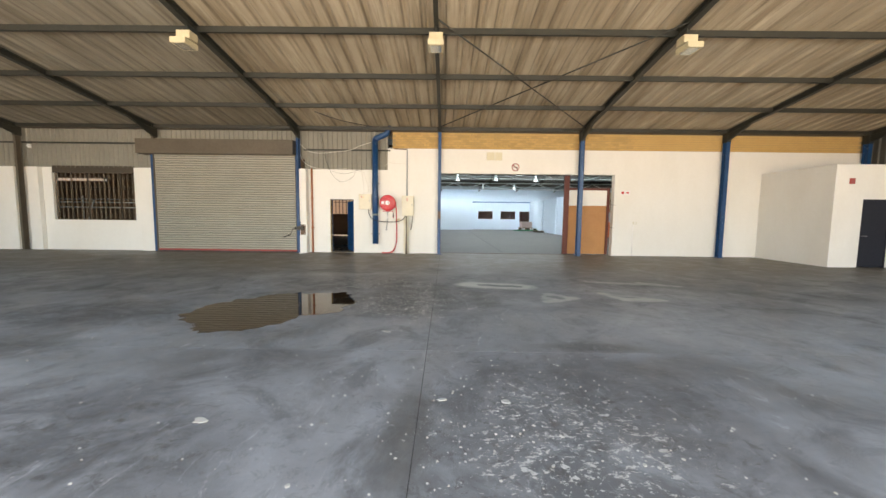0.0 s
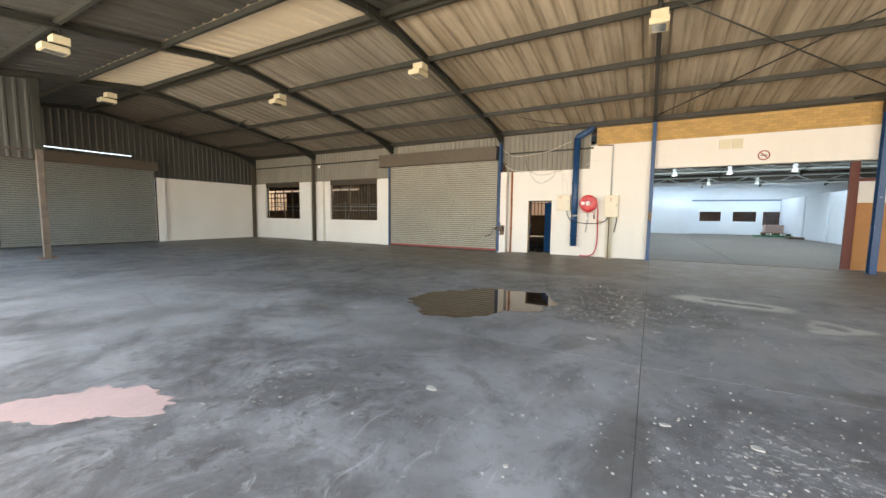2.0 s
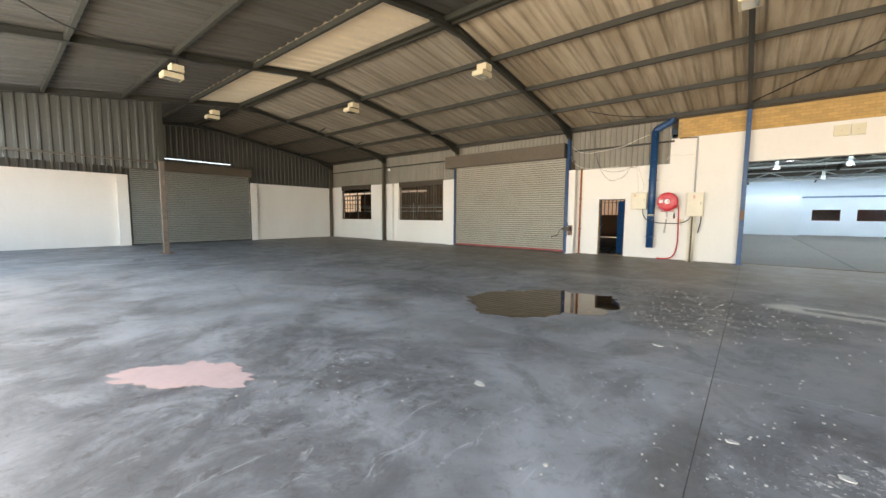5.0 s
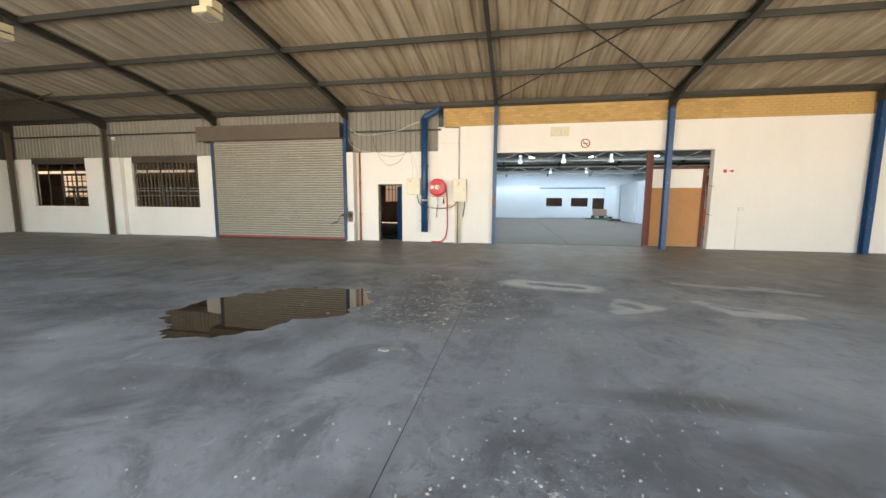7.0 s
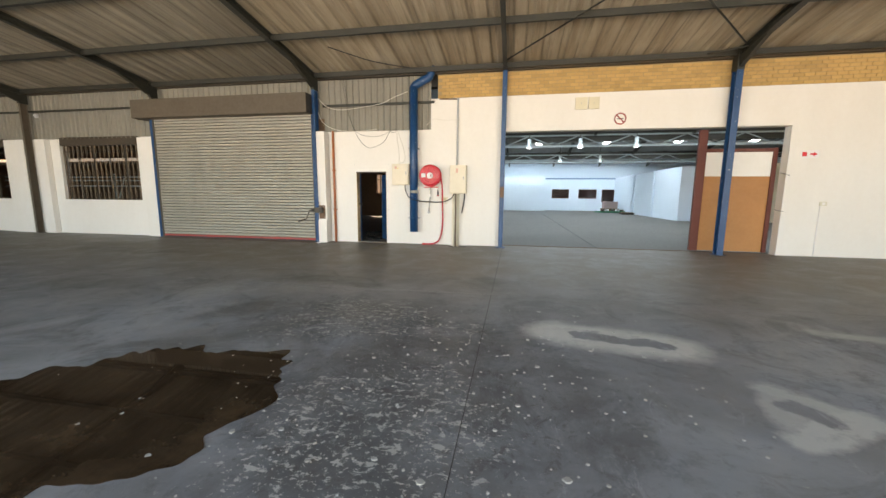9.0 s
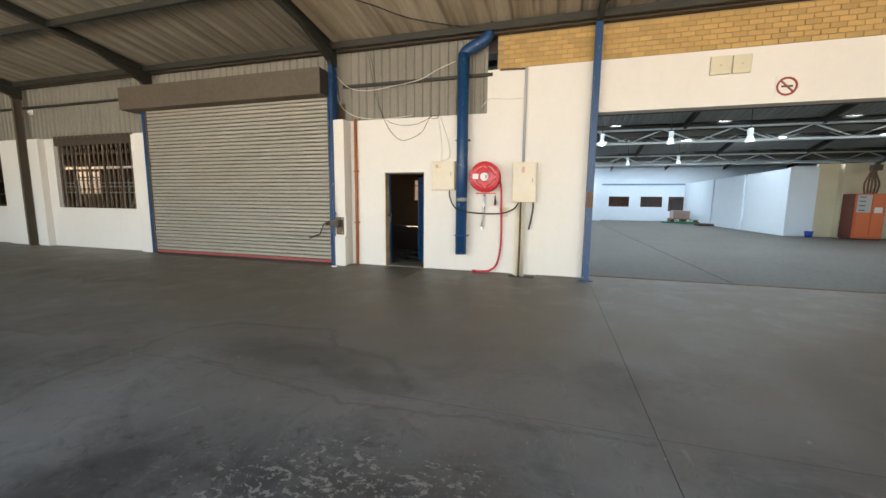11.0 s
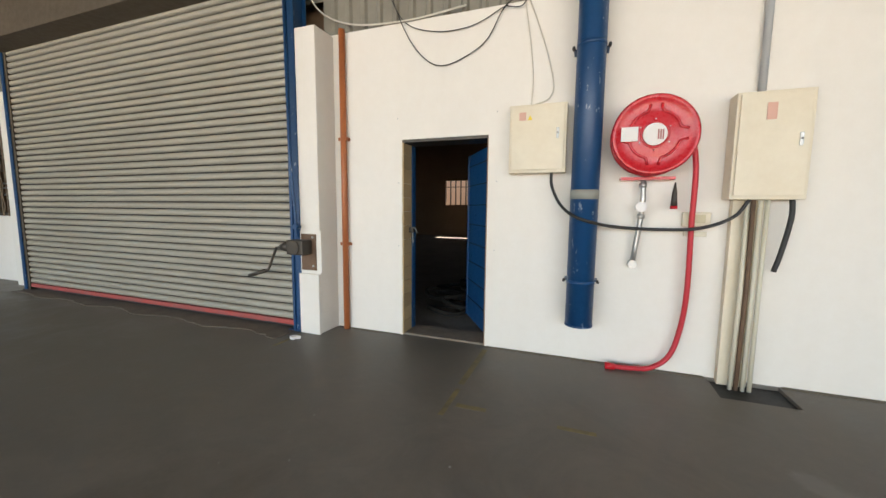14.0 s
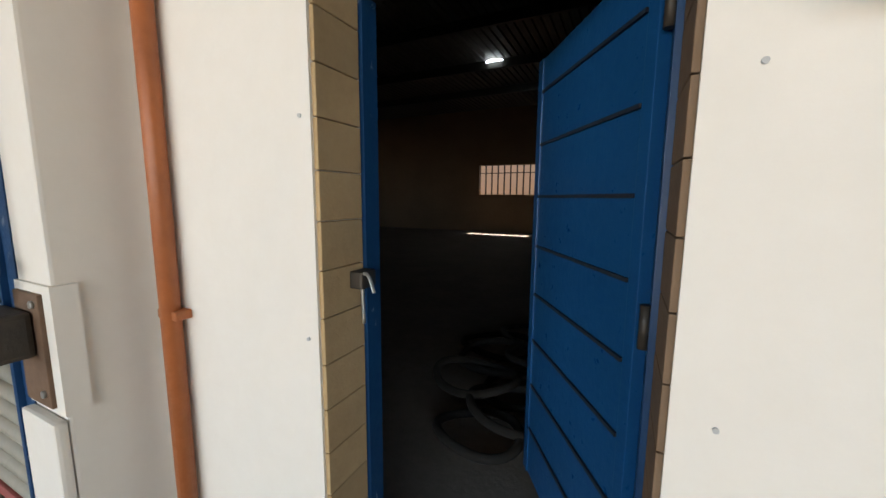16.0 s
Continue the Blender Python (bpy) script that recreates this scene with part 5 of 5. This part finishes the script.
# high-bay lamps hung below the girders
def high_bay(x, y, z):
    t = thing("high_bay_lamp", "lit white high-bay lamp hung in the second hall", "lamp", "high-bay lamps")
    part("gear_box", boxes((x - 0.07, x + 0.07, y - 0.07, y + 0.07, z + 0.22, z + 0.42), bev=0.015), PALE_STEEL, t)
    part("shade", tube([(x, y, z + 0.22), (x, y, z + 0.12), (x, y, z)], [0.06, 0.10, 0.14], 20, False), PALE_STEEL, t)
    part("bulb", tube([(x, y, z + 0.02), (x, y, z + 0.14)], [0.11, 0.06], 16), LAMP_BULB, t)
    part("hanger", tube([(x, y, z + 0.42), (x, y, hz(y) - 0.02)], 0.015, 6), STEEL, t)
for x, y in ((0.7, 22.4), (2.95, 22.4), (5.3, 22.4), (3.1, 31.5), (5.7, 31.5)):
    high_bay(x, y, 3.62 if y < 30 else 3.78)

# orange machine cabinet
oc = thing("machine_cabinet", "orange and grey steel machine cabinet by the cream wall", "cabinet")
part("body", boxes((12.02, 13.1, 28.5, 29.3, 0.05, 2.05), bev=0.015), ORANGE, oc)
part("plinth", boxes((12.05, 13.07, 28.53, 29.27, 0, 0.05)), BLACK, oc)
part("side_panel", boxes((12.0, 12.018, 28.52, 29.28, 0.06, 2.04)), RED_BROWN, oc)
part("control_panel", boxes((12.08, 12.58, 28.475, 28.497, 1.22, 2.0), bev=0.004), GREY_PANEL, oc)
for x0, x1, z0, z1 in ((12.62, 13.07, 1.55, 2.0), (12.62, 13.07, 0.62, 1.5), (12.08, 12.58, 0.62, 1.17), (12.08, 12.58, 0.1, 0.58), (12.62, 13.07, 0.1, 0.58)):
    part("panel", boxes((x0, x1, 28.475, 28.497, z0, z1), bev=0.005), ORANGE, oc)
part("label_plate", boxes((12.7, 12.98, 28.468, 28.474, 1.2, 1.45)), PAPER, oc)
for z in (1.3, 1.5, 1.7, 1.88):
    part("instrument", boxes((12.14, 12.36, 28.466, 28.474, z, z + 0.04)), DARK_METAL, oc)
hp = thing("duct_hoses", "brown bundled hoses hanging above the machine cabinet", "hose")
for k in range(5):
    part("hose", tube(bend([(12.6 + 0.1 * k, 29.0, 2.05), (12.55 + 0.13 * k, 29.0, 2.5), (12.7 + 0.05 * k, 29.0, 3.0), (12.9 + 0.04 * k, 29.1, 3.4)]), 0.035, 8), RUSTY, hp)
part("arm", tube([(12.9, 29.1, 3.4), (13.9, 29.1, 3.9)], 0.06, 8), DARK_METAL, hp)
part("clamp", boxes((12.75, 13.1, 28.95, 29.2, 3.1, 3.35), bev=0.02), DARK_METAL, hp)

# heap of junk before the far windows
jk = thing("pallet_box", "pale pink box among rubble by the far wall", "box")
part("box_body", boxes((8.5, 9.7, 42.0, 43.0, 0.35, 1.0), bev=0.03), worn("pale_pink_board", (0.5, 0.36, 0.33), (0.35, 0.25, 0.22), 0.8), jk)
part("skid", boxes((8.4, 9.8, 41.9, 43.1, 0.0, 0.348)), DARK_WALL, jk)
gn = thing("green_net", "crumpled green netting on the floor", "netting")
part("heap", flat(outline(30, 8.9, 41.2, 1.3, 0.35, 5, 0.3), 0, 0.14), GREEN, gn)
rnd = random.Random(4)
for k in range(9):
    x, y = 8.0 + rnd.random() * 1.9, 40.9 + rnd.random() * 0.9
    rb_ = thing("rubble_piece", "small broken pale rubble piece", "rubble", "rubble by the far wall")
    o = part("chunk", boxes((-0.14, 0.14, -0.1, 0.1, -0.08, 0.08), bev=0.02), rnd.choice([PAPER, GREY_PANEL, DARK_METAL]), rb_)
    rb_.matrix_world = pose(x, y, 0.22, 0, 0, rnd.random() * 180)
lp = thing("pallet", "low dark pallet against the white wall", "pallet")
for k in range(4):
    part("board", boxes((9.0, 9.9, 37.6 + k * 0.28, 37.8 + k * 0.28, 0.12, 0.16)), RUSTY, lp)
part("bearer", boxes((9.0, 9.9, 37.6, 38.64, 0, 0.118)), DARK_METAL, lp)
bb = thing("bucket", "small blue plastic bucket on the floor", "bucket")
part("pail", tube([(10.9, 29.3, 0.002), (10.9, 29.3, 0.28)], [0.13, 0.17], 16), BLUE_PLASTIC, bb)
ch = thing("floor_channel", "narrow dark drainage slot across the hall floor", "drain", kind="structure")
part("slot", boxes((2.43, 2.47, 15.5, 24.5, -0.004, 0.0)), BLACK, ch)

# ---- the dark workshop behind the door and windows ----
ws = thing("wall_workshop", "dark brown walls of the unlit workshop", "wall", kind="structure")
WIN = ((-45.0, -27.0), (-9.6, -7.1))
rows = [(-46, -45.0, 30.0, 30.2, -0.2, 5.2)]
for i, (a, b) in enumerate(WIN):
    rows += [(a, b, 30.0, 30.2, -0.2, 1.6), (a, b, 30.0, 30.2, 2.85, 5.2)] if i else [(a, b, 30.0, 30.2, 4.25, 5.2), (a, -41.6, 30.0, 30.2, -0.2, 4.0), (-41.6, -38.2, 30.0, 30.2, -0.2, 1.85), (-38.2, b, 30.0, 30.2, -0.2, 4.0), (-41.6, -38.2, 30.0, 30.2, 3.8, 4.0)]
    rows.append((b, WIN[i + 1][0] if i < 1 else -3.25, 30.0, 30.2, -0.2, 5.2))
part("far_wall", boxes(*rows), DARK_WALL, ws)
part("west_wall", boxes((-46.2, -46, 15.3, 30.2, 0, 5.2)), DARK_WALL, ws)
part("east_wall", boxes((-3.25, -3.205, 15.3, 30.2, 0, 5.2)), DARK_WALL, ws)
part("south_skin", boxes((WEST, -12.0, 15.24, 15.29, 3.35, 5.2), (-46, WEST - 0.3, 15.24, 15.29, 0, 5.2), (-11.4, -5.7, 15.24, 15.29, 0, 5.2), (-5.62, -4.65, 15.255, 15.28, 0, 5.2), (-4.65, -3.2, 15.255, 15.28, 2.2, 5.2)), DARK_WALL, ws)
setting("ceiling_workshop", ribbed(bmesh.new(), -46, -3.2, lambda u, v, d: (u, 15.2 + 15.0 * v, 5.2 + d)), DARK_CLADDING, "dark sheet roof of the workshop", "roof")
for y in (17, 19.5, 22, 24.5, 27):
    setting("purlin_workshop", boxes((-46, -3.3, y - 0.04, y + 0.04, 4.95, 5.18)), STEEL, "dark purlin of the workshop", "purlin")
for a, b in WIN[1:]:
    w = thing("window_4", "bright barred window of the dark workshop", "window", kind="structure")
    n = 9 if b > -20 else 30
    for k in range(1, n):
        x = a + (b - a) * k / n
        part("bar", boxes((x - 0.025, x + 0.025, 30.05, 30.1, 1.6, 2.85)), BROWN_STEEL, w)
    part("cross_bar", boxes((a, b, 30.04, 30.05, 2.5, 2.54)), BROWN_STEEL, w)
w = thing("window_5", "bright steel grid window in the workshop's far wall", "window", kind="structure")
for k in range(1, 6):
    x = -41.6 + 3.4 * k / 6
    part("bar", boxes((x - 0.05, x + 0.05, 30.05, 30.1, 1.85, 3.8)), BROWN_STEEL, w)
for z in (2.3, 2.8, 3.3):
    part("cross_bar", boxes((-41.6, -38.2, 30.0, 30.045, z - 0.05, z + 0.05)), BROWN_STEEL, w)
rl = thing("rooflight", "round bright roof light in the workshop", "roof light", kind="structure")
part("pane", tube([(-7.2, 24.6, 5.12), (-7.2, 24.6, 5.15)], 0.28, 20), ROOFLIGHT, rl)
for k, (x, y, r) in enumerate(((-4.5, 16.2, 0.22), (-4.32, 16.5, 0.28), (-4.7, 16.7, 0.26), (-4.35, 16.8, 0.24), (-4.6, 17.2, 0.34), (-4.25, 17.3, 0.3), (-4.8, 17.6, 0.3), (-4.4, 17.9, 0.36))):
    hh = thing("hose_loop", "black loop of old hose on the workshop floor", "hose", "hose loops")
    pts = [(x + r * math.cos(a) * 1.2, y + r * math.sin(a), 0.01 + 0.05 * (k % 3) + 0.025 * math.sin(2 * a + k)) for a in (2 * math.pi * i / 30 for i in range(31))]
    part("coil", tube(pts, 0.03, 8, False), HOSE_BLACK, hh)

rk = thing("pipe_rack", "pale steel pipe rack standing in the dark workshop", "rack")
for z in (1.75, 2.0, 2.15):
    part("rail", tube([(-24.5, 18.6, z), (-13.5, 18.6, z)], 0.03, 8), PALE_STEEL, rk)
for x in (-24.0, -21.0, -18.0, -14.5):
    part("upright", tube([(x, 18.6, -0.03), (x, 18.6, 2.3)], 0.035, 8), PALE_STEEL, rk)
part("leaning_pole", tube([(-17.8, 18.2, -0.03), (-17.4, 18.55, 2.1)], 0.03, 8), PALE_STEEL, rk)

# ---- things lying on the floor ----
pud = tagged(part("puddle", flat(outline(320, 0, 0, 1.27, 1.03, 11, 0.15, 60), 0.001, 0.004), WATER), "dark still puddle reflecting the wall", "puddle", "", "structure")
pud.matrix_world = pose(-2.74, 5.95, 0, 0, 0, 68)
pk = tagged(part("floor_patch", flat(outline(200, 0, 0, 0.54, 0.31, 3, 0.25, 40), 0.001, 0.005), PINK), "pale pink screed patch on the grey floor", "floor patch", "", "structure")
pk.matrix_world = pose(-3.92, 1.0, 0, 0, 0, 36)
YL = worn("worn_yellow_line", (0.26, 0.21, 0.09), (0.12, 0.105, 0.085), 0.8, amount=1.0, big=9, fine=20)
for x0, x1, y0, y1 in ((-3.65, -3.60, 14.10, 14.9), (-3.64, -3.60, 13.62, 14.02), (-3.56, -3.34, 13.76, 13.81), (-2.86, -2.62, 13.74, 13.78), (-5.68, -5.64, 14.2, 14.58)):
    setting("floor_marking", boxes((x0, x1, y0, y1, 0.001, 0.003)), YL, "worn yellow paint line on the floor", "marking")
rnd = random.Random(9)
crumbs = bmesh.new()
for k in range(800):
    if k % 5 < 2:
        cx, cy = rnd.gauss(-0.4, 1.0), rnd.gauss(7.0, 0.95)
    elif rnd.random() < 0.6:
        cx, cy = rnd.gauss(0.6, 1.1), rnd.gauss(2.6, 0.9)
    else:
        cx, cy = rnd.uniform(-6, 6), rnd.uniform(1, 13.5)
    r = (rnd.uniform(0.004, 0.012) if rnd.random() < 0.9 else rnd.uniform(0.012, 0.024)) if k % 5 < 2 else rnd.uniform(0.003, 0.010) if rnd.random() < 0.9 else rnd.uniform(0.009, 0.016)
    pts = [(cx + r * rnd.uniform(0.6, 1.2) * math.cos(a), cy + r * rnd.uniform(0.6, 1.2) * math.sin(a)) for a in (6.283 * i / 6 for i in range(6))]
    hi = [crumbs.verts.new((x, y, 0.004 + 0.15 * r)) for x, y in pts]
    lo = [crumbs.verts.new((x, y, 0.0)) for x, y in pts]
    crumbs.faces.new(hi)
    for i in range(6):
        crumbs.faces.new((lo[i], lo[(i + 1) % 6], hi[(i + 1) % 6], hi[i]))
tagged(part("paint_crumbs", crumbs, FLAKE), "scattered pale crumbs of paint and plaster on the floor", "debris", "", "stuff")
for x, y, r in ((-1.76, 2.59, 0.05), (-0.01, 2.95, 0.032), (0.51, 2.93, 0.038), (-0.75, 4.75, 0.05)):
    f = tagged(part("paint_flake", flat(outline(14, x, y, r, r * 0.7, int(r * 1000), 0.3), 0.001, 0.008), FLAKE), "broken pale paint flake lying on the concrete", "debris", "paint flakes")
sc = tagged(part("paper_scrap", flat(outline(12, -5.62, 14.45, 0.05, 0.035, 2, 0.3), 0.001, 0.03), PAPER), "small crumpled white scrap near the shutter", "debris")

# ---- yellow face bricks of the band, nearest first ----
bl, bh = 0.222, 0.075
proto = boxes((0, bl - 0.012, 0, 0.11, 0, bh), bev=0.003)
me = bpy.data.meshes.new("brick")
bmesh.ops.recalc_face_normals(proto, faces=proto.faces)
proto.to_mesh(me)
proto.free()
me.materials.append(BRICK)
rest = bmesh.new()
for row in range(7):
    z = 4.15 + row * 0.087
    x = -2.10 - (bl / 2 if row % 2 else 0)
    while x < EAST - bl:
        if x > -2.2 + 0.05 and x < 7.2:
            o = new("brick", me)
            o.parent, o.location = wall_n, (max(x, -2.108), 15.0 + random.uniform(-0.003, 0.003), z)
        elif x >= 7.2:
            box(rest, x, x + bl - 0.012, 15.0, 15.10, z, z + bh)
        x += bl
tagged(part("brick_rest", rest, BRICK, wall_n), kind="stuff")
